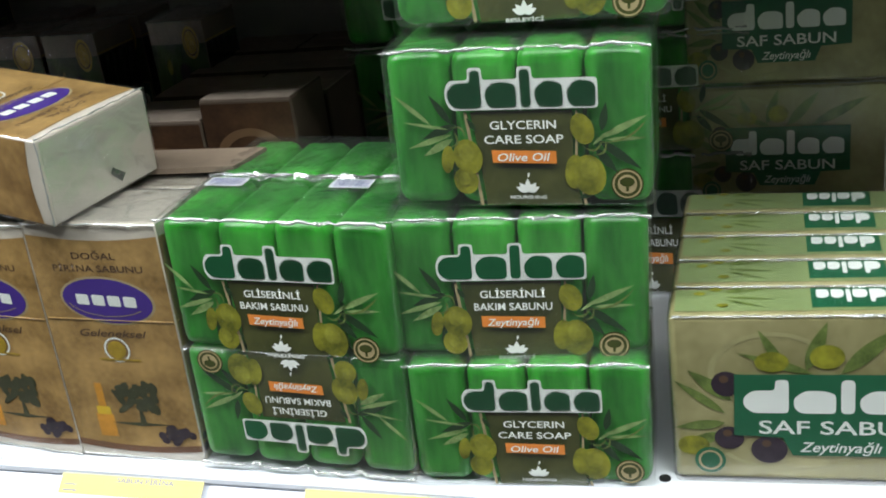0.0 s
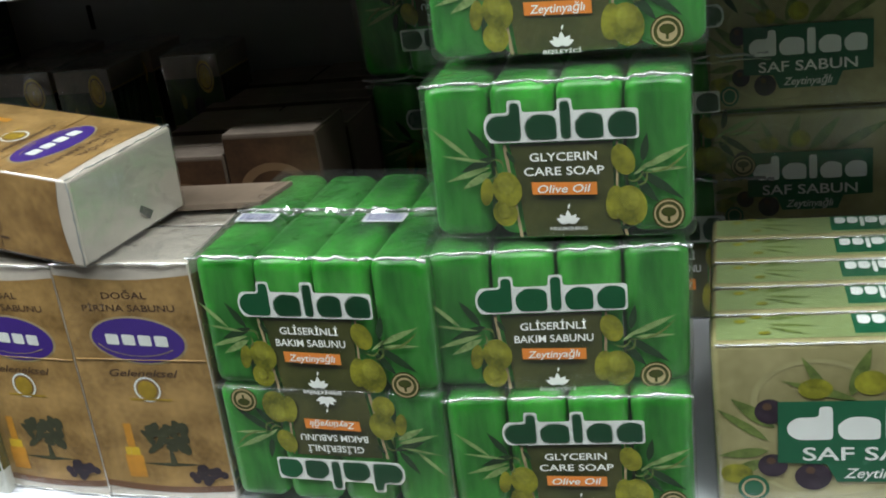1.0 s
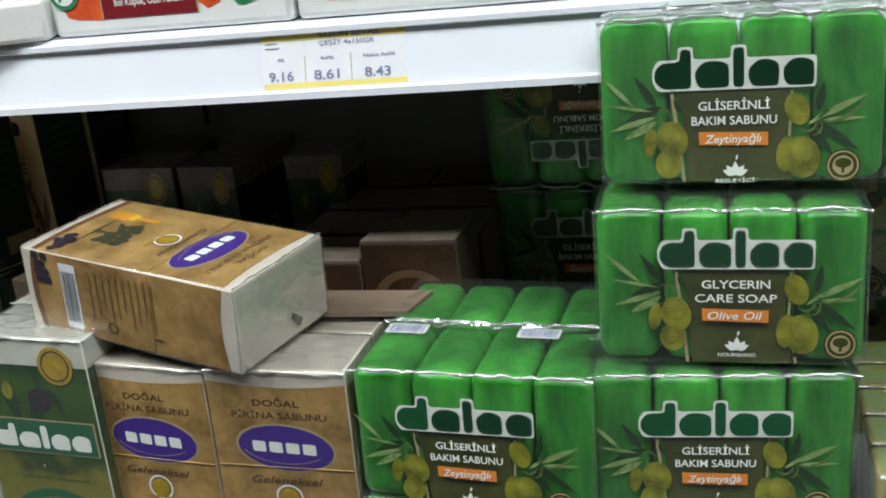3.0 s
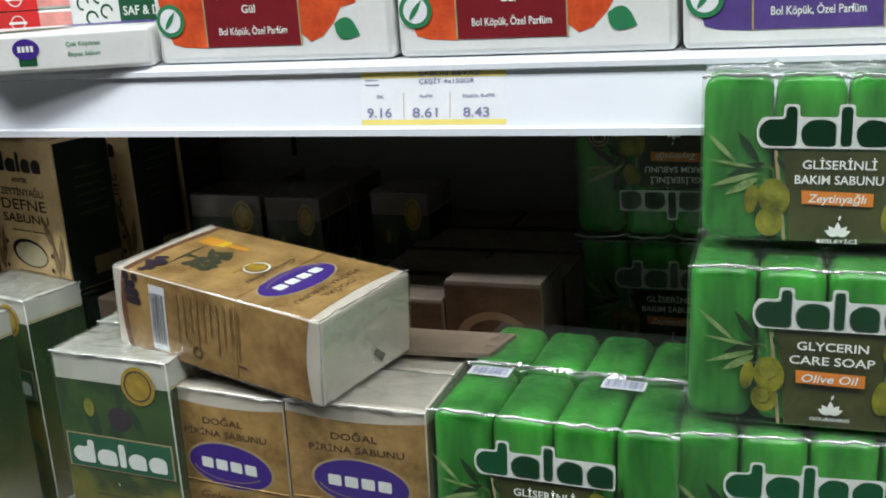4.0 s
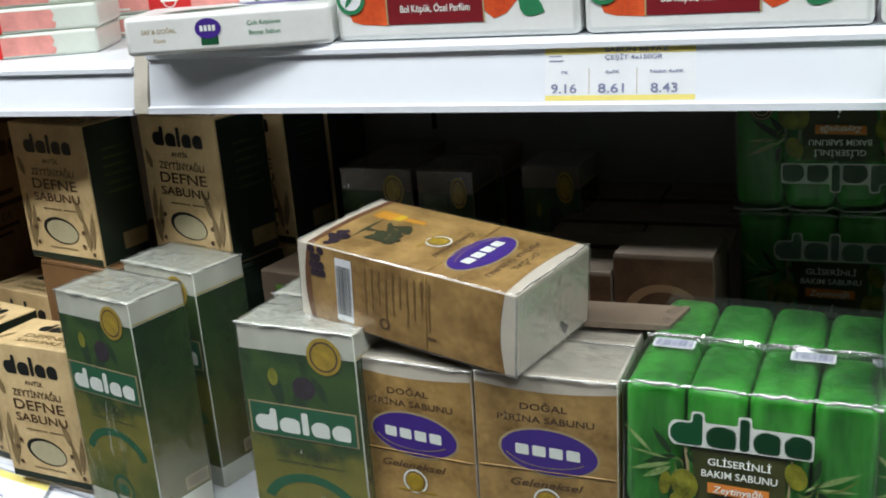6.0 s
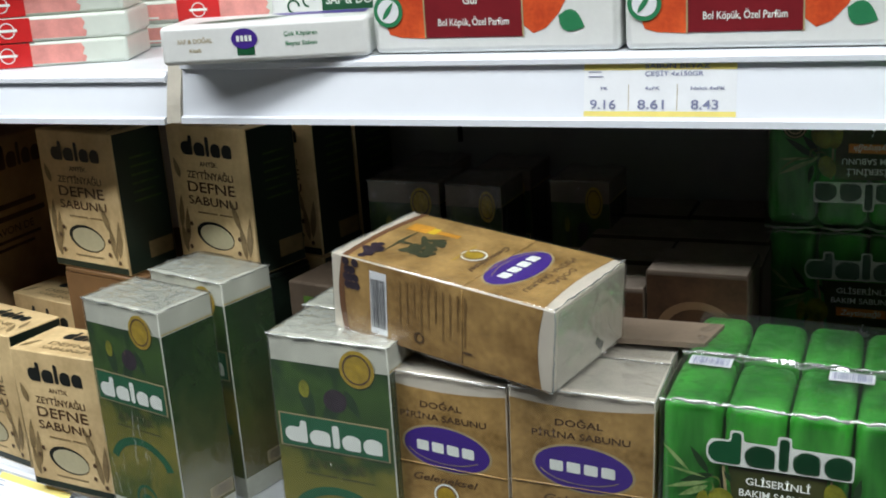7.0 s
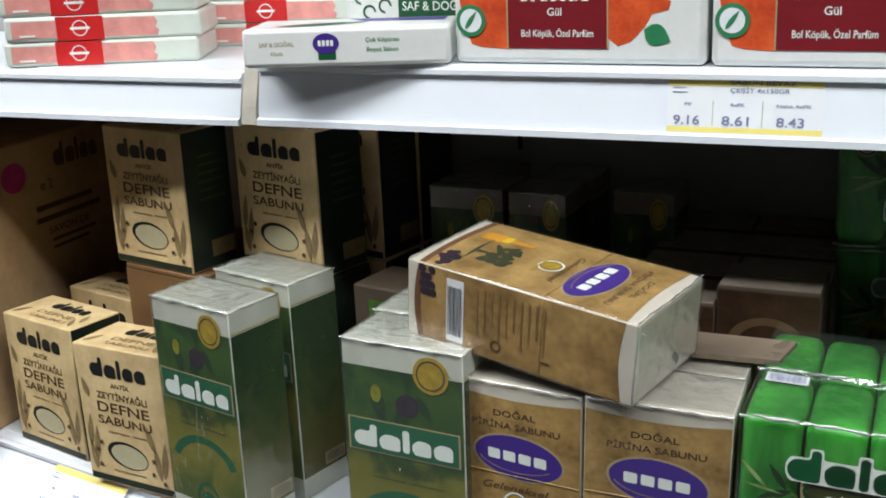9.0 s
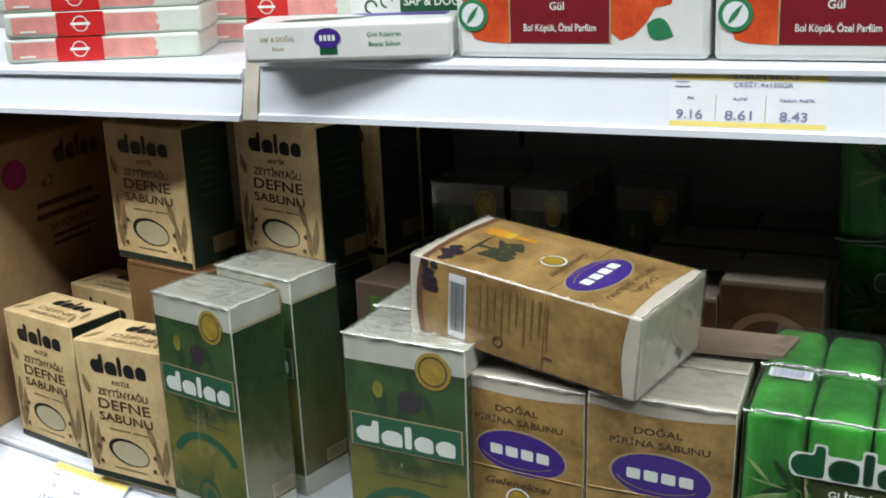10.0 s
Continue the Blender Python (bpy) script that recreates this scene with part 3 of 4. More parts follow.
    part("film", box(-0.0012, -0.0016, -0.0, w + 0.0012, d + 0.0012, h + 0.0012, 0.0025, 2), FILM_SOFT, p, "thin clear film")
    return p


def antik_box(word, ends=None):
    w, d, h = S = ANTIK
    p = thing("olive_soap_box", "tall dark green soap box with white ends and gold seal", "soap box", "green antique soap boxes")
    part("body", box(0, 0, 0, w, d, h, 0.0008, 1), ends or WHITE_END, p, "carton with off-white ends, darkened for shade in the rear")
    prints(p, S, "front", "printed_panel", [rect(0.0005, 0.1 * h, w - 0.0005, 0.9 * h)], 1, ANTIK_FRONT)
    for f in ("right", "left"):
        prints(p, S, f, "side_panel", [rect(0.0005, 0.1 * h, d - 0.0005, 0.9 * h)], 1, ANTIK_SIDE)
        prints(p, S, f, "edge_line", [rect(0.0005, 0.905 * h, d - 0.0005, 0.91 * h)], 1, GOLD_SEAL)
    prints(p, S, "right", "barcode_label", [rect(0.5 * d, 0.115 * h, 0.95 * d, 0.175 * h)], 2, INK_TAN)
    prints(p, S, "right", "barcode", barcode(0.5 * d, 0.115 * h, 0.45 * d, 0.06 * h, 4), 3, INK_BLACK)
    prints(p, S, "front", "leaf_print", [leaf(0.26 * w, 0.83 * h, 0.34 * w, 0.67 * h, 0.12 * w), leaf(0.55 * w, 0.78 * h, 0.42 * w, 0.64 * h, 0.12 * w), leaf(0.62 * w, 0.82 * h, 0.74 * w, 0.71 * h, 0.08 * w)], 2, LEAF_DARK)
    prints(p, S, "front", "olive_print", [ell(0.54 * w, 0.77 * h, 0.1 * w, 0.045 * h, 15)], 3, GRAPE)
    prints(p, S, "front", "olive_print", [ell(0.28 * w, 0.8 * h, 0.045 * w, 0.035 * h, 0)], 3, OLIVE)
    prints(p, S, "front", "seal", [ell(0.745 * w, 0.905 * h, 0.145 * w, 0.145 * w, 0, 28)], 4, GOLD_SEAL, "round gold seal")
    prints(p, S, "front", "seal_ring", ring(0.745 * w, 0.905 * h, 0.105 * w, 0.118 * w), 5, INK_BROWN)
    prints(p, S, "front", "panel_edge", [rect(0.03 * w, 0.56 * h, 0.97 * w, 0.695 * h)], 4, INK_TAN)
    prints(p, S, "front", "panel", [rect(0.045 * w, 0.565 * h, 0.955 * w, 0.69 * h)], 5, PANEL_GREEN)
    blocks, halo = mark(0.08 * w, 0.582 * h, 0.83 * w, 0.09 * h)
    prints(p, S, "front", "mark", blocks, 6, INK_WHITE)
    text(p, S, "front", word, 0.5 * w, 0.505 * h, 0.034 * h, 3, PANEL_OLIVE, 0.5 * w)
    prints(p, S, "front", "small_print", [rect(0.22 * w, 0.455 * h, 0.5 * w, 0.461 * h), rect(0.54 * w, 0.455 * h, 0.82 * w, 0.461 * h)], 2, PANEL_OLIVE)
    prints(p, S, "front", "arch", ring(0.5 * w, 0.25 * h, 0.36 * w, 0.45 * w, 16, 0.75, 20, 160), 2, PANEL_GREEN)
    prints(p, S, "front", "round_mark", ring(0.5 * w, 0.13 * h, 0.12 * w, 0.15 * w), 3, PANEL_GREEN)
    prints(p, S, "front", "round_mark_tree", [ell(0.5 * w, 0.135 * h, 0.08 * w, 0.05 * w)], 3, PANEL_GREEN)
    for k, (a, b) in enumerate((((0, -0.001, h), (w, -0.001, h)), ((0, 0, h), (0, d, h)), ((w, 0, h), (w, d, h)))):
        crumple(p, 0.001, 0.001, w - 0.001, d - 0.001, h + 0.0016, 0.0032, 11, 8, 50, FILM_CRACKLE) if k == 0 else None
        fold(p, [a, b], 0.0006, 40 + k, 0.00035, 14)
    part("film", box(-0.001, -0.0014, 0, w + 0.001, d + 0.001, h + 0.0014, 0.0022, 2), FILM, p, "clear crinkled film")
    return p


def defne_box():
    w, d, h = S = DEFNE
    p = thing("laurel_soap_box", "tan card soap box with oval window and black sides", "soap box", "tan laurel soap boxes")
    part("body", box(0, 0, 0, w, d, h, 0.0012, 2), TAN_CARD, p, "tan card carton")
    for f in ("right", "left"):
        prints(p, S, f, "side_panel", [rect(0.0012, 0.0012, d - 0.0012, h - 0.0012)], 1, DARK_CARD)
    prints(p, S, "right", "side_label", [rect(0.45 * d, 0.08 * h, 0.95 * d, 0.2 * h)], 2, SHADE_TAN)
    prints(p, S, "right", "small_print", [rect(0.3 * d, (0.5 + 0.06 * k) * h, (0.85 - 0.1 * (k % 2)) * d, (0.515 + 0.06 * k) * h) for k in range(6)], 2, SIDE_GREEN)
    prints(p, S, "front", "base_band", [rect(0.001, 0.001, w - 0.001, 0.055 * h)], 1, DARK_CARD)
    blocks, halo = mark(0.18 * w, 0.79 * h, 0.64 * w, 0.135 * h)
    prints(p, S, "front", "mark", blocks, 2, INK_BLACK)
    text(p, S, "front", "ANTİK", 0.51 * w, 0.735 * h, 0.032 * h, 2, INK_BROWN, 0.22 * w)
    text(p, S, "front", "ZEYTİNYAĞLI", 0.51 * w, 0.655 * h, 0.048 * h, 2, INK_BROWN, 0.58 * w)
    text(p, S, "front", "DEFNE", 0.51 * w, 0.57 * h, 0.072 * h, 2, INK_BROWN, 0.6 * w)
    text(p, S, "front", "SABUNU", 0.51 * w, 0.475 * h, 0.06 * h, 2, INK_BROWN, 0.62 * w)
    prints(p, S, "front", "small_print", [rect(0.3 * w, 0.385 * h, 0.55 * w, 0.395 * h), rect(0.58 * w, 0.385 * h, 0.74 * w, 0.395 * h), rect(0.3 * w, 0.1 * h, 0.68 * w, 0.11 * h)], 2, SHADE_TAN)
    # Offset black ellipse paints the shade inside the recessed window.
    prints(p, S, "front", "window_edge", [ell(0.49 * w, 0.235 * h, 0.235 * w, 0.095 * h, -6, 28)], 2, INK_BLACK)
    prints(p, S, "front", "soap_window", [ell(0.51 * w, 0.23 * h, 0.21 * w, 0.082 * h, -6, 28)], 3, SOAP_PALE, "pale soap seen through an oval window")
    prints(p, S, "front", "leaf_print", [leaf(a * w, b * h, c * w, e * h, 0.07 * w) for a, b, c, e in ((0.1, 0.08, 0.06, 0.3), (0.12, 0.15, 0.16, 0.42), (0.06, 0.25, 0.1, 0.5), (0.86, 0.1, 0.82, 0.36), (0.9, 0.12, 0.95, 0.4), (0.82, 0.3, 0.74, 0.5), (0.12, 0.62, 0.06, 0.76))], 2, SHADE_TAN)
    prints(p, S, "front", "berry_print", [ell(a * w, b * h, 0.022 * w, 0.022 * w, 0, 10) for a, b in ((0.16, 0.13), (0.2, 0.3), (0.14, 0.24), (0.78, 0.14), (0.8, 0.24), (0.9, 0.09))], 4, INK_BROWN)
    tb, _ = mark(0.3 * w, 0.55 * d, 0.5 * w, 0.3 * d)
    prints(p, S, "top", "mark", tb, 2, INK_BLACK)
    text(p, S, "top", "DEFNE", 0.54 * w, 0.36 * d, 0.12 * d, 2, SHADE_TAN, 0.5 * w)
    text(p, S, "top", "SABUNU", 0.54 * w, 0.18 * d, 0.1 * d, 2, SHADE_TAN, 0.5 * w)
    prints(p, S, "top", "leaf_print", [leaf(0.9 * w, 0.1 * d, 0.8 * w, 0.4 * d, 0.05 * w), leaf(0.92 * w, 0.3 * d, 0.86 * w, 0.62 * d, 0.05 * w), leaf(0.06 * w, 0.1 * d, 0.16 * w, 0.42 * d, 0.05 * w)], 2, SHADE_TAN)
    return p


def pure_pack():
    w, d, h = S = PURE
    p = thing("olive_soap_pack", "cream olive-print soap pack with green name panel", "soap pack", "cream soap packs")
    part("body", box(0, 0, 0, w, d, h, 0.0035, 3), CREAM_PRINT, p, "glossy cream wrapped carton")
    prints(p, S, "top", "top_panel", [rect(0.003, 0.004, w - 0.003, d - 0.004)], 1, MINT_PRINT)
    prints(p, S, "front", "soap_edge", ring(0.3 * w, 0.66 * h, 0.17 * w, 0.19 * w, 20, 0.75, 20, 200), 1, SOAP_EDGE)
    prints(p, S, "front", "soap_edge", ring(0.36 * w, 0.22 * h, 0.2 * w, 0.22 * w, 20, 0.4, 200, 340), 1, SOAP_EDGE)
    prints(p, S, "front", "leaf_print", [leaf(a * w, b * h, c * w, e * h, f * w) for a, b, c, e, f in ((0.18, 0.5, 0.05, 0.68, 0.045), (0.16, 0.42, 0.005, 0.62, 0.03), (0.16, 0.36, 0.005, 0.33, 0.035), (0.34, 0.68, 0.26, 0.92, 0.03), (0.4, 0.68, 0.46, 0.96, 0.045), (0.5, 0.66, 0.66, 0.93, 0.05), (0.62, 0.66, 0.9, 0.88, 0.05), (0.15, 0.3, 0.02, 0.2, 0.04), (0.42, 0.66, 0.2, 0.78, 0.03))], 2, LEAF_MID)
    prints(p, S, "front", "olive_shine", [ell(a * w, b * h, 0.014 * w, 0.022 * h) for a, b in ((0.158, 0.63), (0.165, 0.3), (0.282, 0.24))], 4, INK_BROWN)
    prints(p, S, "front", "divider_line", [rect(0.598 * w, 0.01 * h, 0.601 * w, 0.16 * h)], 1, SOAP_EDGE)
    prints(p, S, "front", "olive_print", [ell(a * w, b * h, rx * w, ry * h, r) for a, b, rx, ry, r in ((0.3, 0.73, 0.05, 0.06, 0), (0.46, 0.76, 0.05, 0.07, 0), (0.06, 0.22, 0.05, 0.06, 0))], 3, OLIVE)
    prints(p, S, "front", "dark_olive_print", [ell(a * w, b * h, rx * w, ry * h, r) for a, b, rx, ry, r in ((0.165, 0.6, 0.045, 0.075, 0), (0.17, 0.27, 0.045, 0.07, 0), (0.29, 0.2, 0.055, 0.085, 0))], 3, GRAPE)
    prints(p, S, "front", "panel", [[(0.185 * w, 0.29 * h), (0.33 * w, 0.28 * h), (0.36 * w, 0.17 * h), (0.64 * w, 0.17 * h), (0.67 * w, 0.28 * h), (0.815 * w, 0.29 * h), (0.815 * w, 0.66 * h), (0.19 * w, 0.66 * h)]], 5, PANEL_GREEN)
    blocks, halo = mark(0.215 * w, 0.43 * h, 0.57 * w, 0.2 * h)
    prints(p, S, "front", "mark", blocks, 6, INK_WHITE)
    text(p, S, "front", "SAF SABUN", 0.5 * w, 0.345 * h, 0.08 * h, 6, INK_WHITE, 0.48 * w)
    text(p, S, "front", "Zeytinyağlı", 0.5 * w, 0.225 * h, 0.06 * h, 6, INK_WHITE, 0.24 * w, 0.3)
    prints(p, S, "front", "badge", [ell(0.11 * w, 0.13 * h, 0.048 * w, 0.048 * w)], 4, PANEL_GREEN)
    prints(p, S, "front", "badge_ring", ring(0.11 * w, 0.13 * h, 0.03 * w, 0.037 * w), 5, INK_TAN)
    fold(p, [(0.002, -0.0002, h - 0.0008), (w - 0.002, -0.0002, h - 0.0008)], 0.0007, 71, 0.00012, 20)
    part("film", box(-0.0006, -0.0042, 0, w + 0.0006, d + 0.0004, h + 0.0012, 0.0032, 2), FILM_SOFT, p, "thin clear film")
    tb, _ = mark(0.635 * w, 0.82 * d, -0.2 * w, -0.45 * d)
    prints(p, S, "top", "name_panel", [rect(0.42 * w, 0.22 * d, 0.65 * w, 0.88 * d)], 2, PANEL_GREEN)
    prints(p, S, "top", "mark", [[(a, b) for a, b in poly] for poly in tb], 3, INK_WHITE)
    prints(p, S, "top", "leaf_print", [leaf(0.17 * w, e * d, a * w, b * d, 0.016 * w) for e, a, b in ((0.75, 0.31, 0.9), (0.6, 0.32, 0.5), (0.5, 0.29, 0.22), (0.8, 0.24, 0.95))], 2, LEAF_MID)
    prints(p, S, "top", "olive_print", [ell(a * w, b * d, 0.018 * w, 0.012 * w) for a, b in ((0.09, 0.72), (0.14, 0.85), (0.16, 0.3))], 3, OLIVE)
    return p


mat_stripe = mat("chestnut_stripe", (0.17, 0.075, 0.03), 0.4, vary=0.15, scale=60)
FILM_SOFT = film_mat("thin_film", 0.25, 0.12, 0.003)


def place(proto, m, label="", used=[]):
    """The first call moves the pack itself, later ones copy it."""
    if proto.name in used:
        ob = copy_thing(proto, m)
    else:
        used.append(proto.name)
        proto.matrix_basis = m
        ob = proto
    if label:
        ob["label"] = label
    return ob


# ---- the shelf unit and the room ----
def x_(v):
    return v * PLAN


def z_(v):
    return 1 + (v - 1) * PLAN


JOIN = x_(-0.519)  # where two bays meet
LOW_FRONT, UP_FRONT, BACK = 0.387, 0.508, 0.775
UP_BOT, UP_TOP = z_(1.2285), z_(1.262)


def rail_section(y, z0, z1, tilt):
    """Outline of a price rail in y, z: lips above and below a sloping face."""
    return [(y + 0.012, z0), (y, z0), (y, z0 + 0.004), (y + 0.003, z0 + 0.005), (y + 0.003 + tilt, z1 - 0.007), (y + tilt, z1 - 0.006), (y + tilt, z1 - 0.003), (y + 0.003 + tilt, z1 - 0.002), (y + 0.004 + tilt, z1), (y + 0.012 + tilt, z1)]


def extrude_x(outline, x0, x1):
    bm = bmesh.new()
    a = [bm.verts.new((x0, y, z)) for y, z in outline]
    b = [bm.verts.new((x1, y, z)) for y, z in outline]
    n = len(a)
    for i in range(n):
        bm.faces.new((a[i], a[(i + 1) % n], b[(i + 1) % n], b[i]))
    bm.faces.new(a[::-1])
    bm.faces.new(b)
    bmesh.ops.recalc_face_normals(bm, faces=bm.faces[:])
    return bm


def shelf(name, x0, x1, front, z0, z1, tilt, label):
    s = tagged(new(name), label, "shelf", "", "structure")
    part("deck", box(x0, front + 0.013 + tilt, z1 - 0.02, x1, BACK - 0.001 if front > 0.1 else 0.3, z1, 0.0015, 1), STEEL_WHITE, s, "white enamelled steel deck")
    # Unseen sheet added below the deck to keep the rear goods dark.
    part("deck_pan", box(x0 + 0.002, front + 0.014 + tilt, z1 - 0.0225, x1 - 0.002, BACK - 0.002 if front > 0.1 else 0.299, z1 - 0.0203), PAN_DARK, s, "added unseen dark sheet that cuts bounced light")
    part("price_rail", extrude_x(rail_section(front, z0, z1 - 0.0005, tilt), x0 + 0.014, x1 - 0.002), RAIL_WHITE, s, "white plastic price rail")
    part("end_bracket", extrude_x([(front + 0.002, z0), (front + 0.03, z0 + 0.003), (front + 0.03, z1 - 0.003), (front + 0.006 + tilt, z1 - 0.003), (front + 0.004, z0 + 0.012)], x0 + 0.001, x0 + 0.012), CREAM, s, "cream painted shelf bracket end")
    return s


low_right = shelf("lower_shelf", JOIN + 0.003, 1.1, LOW_FRONT, 0.958, 1.0, 0.038, "white steel shelf with sloping price rail, lower tier")
low_left = shelf("lower_shelf", -1.6, -0.004, 0.0, 0.958, 1.0, 0.038, "white steel shelf with sloping price rail, lower tier of the next bay")
low_left.matrix_basis = pose(JOIN, 0.4365, 0, 0, 0, -10.8)
up_right = shelf("upper_shelf", JOIN + 0.003, 1.1, UP_FRONT, UP_BOT, UP_TOP, 0.006, "white steel shelf with price rail, upper tier")
up_left = shelf("upper_shelf", -2.2, JOIN - 0.005, UP_FRONT + 0.014, UP_BOT - 0.004, UP_TOP - 0.011, 0.006, "white steel shelf with price rail, upper tier of the next bay")

back = tagged(new("back_panel"), "grey enamelled steel back panel of the shelving", "panel", "", "structure")
part("sheet", box(-2.2, BACK, 0.1, 1.1, BACK + 0.02, 1.9), BACK_GREY, back)
part("slot", box(-0.549, BACK - 0.001, 1.222, -0.545, BACK + 0.002, 1.242), BLACK, back, "black upright slot")


def slab(name, label, b, m):
    ob = part(name, b, m, None)
    return tagged(ob, label, name.split("_")[0], "", "structure")


# Unseen room shell, coloured dark so little light bounces into the shelves.
slab("floor", "unseen polished shop floor tiles, darkened to cut bounced light", box(-4, -5, -0.1, 4, 1.6, 0), FLOOR_TILE)
slab("ceiling", "unseen shop ceiling, darkened to cut bounced light", box(-4, -5, 3.1, 4, 1.6, 3.2), WALL_LOW_BOUNCE)
slab("wall_north", "unseen shop wall, darkened to cut bounced light", box(-4, 1.6, 0, 4, 1.7, 3.1), WALL_LOW_BOUNCE)
slab("wall_south", "unseen shop wall, darkened to cut bounced light", box(-4, -5.1, 0, 4, -5, 3.1), WALL_LOW_BOUNCE)
slab("wall_west", "unseen shop wall, darkened to cut bounced light", box(-4.1, -5, 0, -4, 1.6, 3.1), WALL_LOW_BOUNCE)
slab("wall_east", "unseen shop wall, darkened to cut bounced light", box(4, -5, 0, 4.1, 1.6, 3.1), WALL_LOW_BOUNCE)

TUBE = bpy.data.materials.new("tube_glow")
TUBE.use_nodes = True
TUBE.node_tree.nodes["Principled BSDF"].inputs["Emission Color"].default_value = (0.93, 0.975, 1, 1)
TUBE.node_tree.nodes["Principled BSDF"].inputs["Emission Strength"].default_value = 4
for lx, ly, run, wide, watts in LAMPS:
    fix = thing("ceiling_light", "long white fluorescent ceiling light", "lamp", "ceiling lights")
    fix.location = (lx, ly, 3.0)
    part("housing", box(-run / 2 - 0.05, -wide / 2 - 0.02, 0.03, run / 2 + 0.05, wide / 2 + 0.02, 0.098, 0.005, 1), STEEL_WHITE, fix)
    part("diffuser", box(-run / 2 - 0.03, -wide / 2, 0.012, run / 2 + 0.03, wide / 2, 0.0295, 0.004, 1), TUBE, fix)
    ld = bpy.data.lights.new("tube_light", "AREA")
    ld.shape, ld.size, ld.size_y, ld.energy, ld.color = "RECTANGLE", run, wide, watts, (0.93, 0.975, 1.0)
    lo = new("tube_light", ld)
    lo.location = (lx, ly, 3.005)

# ---- goods: lower tier ----
care = green_pack(("GLYCERIN", "CARE SOAP"), "Olive Oil", "NOURISHING")
bakim = green_pack(("GLİSERİNLİ", "BAKIM SABUNU"), "Zeytinyağlı", "BESLEYİCİ", 0.045, 0.06)
place(care, spot(-0.1389, 0.3382, 1.0, 5.36, 0, 1.0, 0.97, 1, 0.94), "four green glycerin bars in clear film, bottom of the tall stack")
place(bakim, spot(-0.1419, 0.3435, 1.0595, 8.5, -1.5, 2.5, 1.01, 1, 0.98), "four green glycerin bars in clear film, second in the tall stack")
place(care, spot(-0.136, 0.3564, 1.1226, 3.1, 0, 1.8, 1.013, 1, 1.085), "four green glycerin bars in clear film, third in the tall stack")
place(bakim, pose(-0.168, 0.477, 1.2435, 0, 1.5, 3) @ Matrix.Diagonal((1.005, 0.43, 1.05, 1)), "four green glycerin bars in clear film, top of the tall stack")
place(bakim, spot(-0.2415, 0.3399, 1.063, -0.3, 0, 1.9, 0.98, 1, 1.015), "four green glycerin bars in clear film, laid on an upturned pack")
second = place(bakim, spot(-0.2415, 0.3399 + 0.0535, 1.063, -0.3, 0, 1.9, 0.98, 1, 1.015), "four green glycerin bars in clear film, behind a like pack")
for child in [c for c in second.children if c.name.startswith("barcode") or c.name.startswith(("film_fold", "loose_film")) and min(v.co.y for v in c.data.vertices) > 0.03]:
    bpy.data.objects.remove(child)
place(bakim, spot(-0.2413 + 0.1028, 0.3393, 1.0614, -0.6, 0, 180 + 1.3, 0.98, 1, 0.975), "upturned pack of four green glycerin bars in film")
place(bakim, spot(-0.2413 + 0.1028, 0.3393 + 0.0535, 1.0614, -0.6, 0, 180 + 1.3, 0.98, 1, 0.975), "upturned pack of four green glycerin bars in film")

gold = duru_box()
place(gold, spot(-0.3125, 0.3441, 1.0, 1.1, 1.0, 1.8, 1, 1, 0.99))
place(gold, spot(-0.3788, 0.3497, 1.0, -4.7, 0, 1.1, 1, 1, 0.99))
place(gold, spot(-0.3115, 0.3865, 1.0, 0, 0, 0.5, 1, 0.9, 0.985))
place(gold, spot(-0.379, 0.394, 1.0, -4, 0, 0.5, 1, 0.9, 0.985))
lying = pose(x_(-0.4041), x_(0.3644), z_(1.137), 2.4, 5.6, -13.05) @ Matrix(((0, 0, 1, 0), (-1, 0, 0, 0.0807), (0, -1, 0, 0.049), (0, 0, 0, 1)))
lain = place(gold, lying, "gold-brown soap box lying on its back across other boxes")
prints(lain, DURU, "top", "dark_smudge", [[(0.027, 0.041), (0.036, 0.034), (0.0385, 0.037), (0.031, 0.045)]], 7, INK_BLACK, "small dark smudge")

antique, antik = antik_box("ANTIQUE"), antik_box("ANTİK")
place(antique, spot(-0.4363, 0.3479, 1.0, -4.1, 0, 0.6))
place(antik, pose(-0.7215, 0.4745, 1.0, 0, 0, -13.5) @ Matrix.Diagonal((0.92, 1, 1, 1)))
place(antik, pose(-0.7115, 0.54, 1.0, 0, 0, -15))
place(antique, spot(-0.4363, 0.388, 1.0, -4.1, 0, 0))
# Gold-brown boxes of the rear, their colours darkened to stand for shade.
def rear_gold_box():
    w, d, h = S = (0.0645, 0.05, 0.158)
    p = thing("brown_soap_box", "gold-brown soap box darkened for the shaded rear of the shelf", "soap box", "brown rear soap boxes")
    part("body", box(0, 0, 0, *S, 0.0018, 2), KRAFT_SHADED, p, "gold-brown paper wrapper, darkened for shade")
    prints(p, S, "front", "printed_panel", [rect(0.001, 0.004, w - 0.001, h - 0.003)], 1, GOLD_SHADED)
    prints(p, S, "front", "arch", ring(0.5 * w, 0.72 * h, 0.3 * w, 0.4 * w, 14, 0.9, 10, 170), 2, INK_BROWN)
    part("top_flap", box(0.0012, 0.0012, h - 0.0005, w - 0.0012, d - 0.0012, h + 0.0006, 0.0003, 1), END_SHADED, p, "folded cream paper end, darkened for shade")
    part("fold", box(0.004, 0.46 * d, h + 0.0002, w - 0.004, 0.54 * d, h + 0.0014, 0.0003, 1), END_SHADED, p)
    return p


rear_gold = rear_gold_box()
# Rear copies take shade-darkened ends in place of off-white.
rear_antik = antik_box("ANTİK", END_SHADED)
REAR = "green soap box with white ends darkened for the shaded rear"
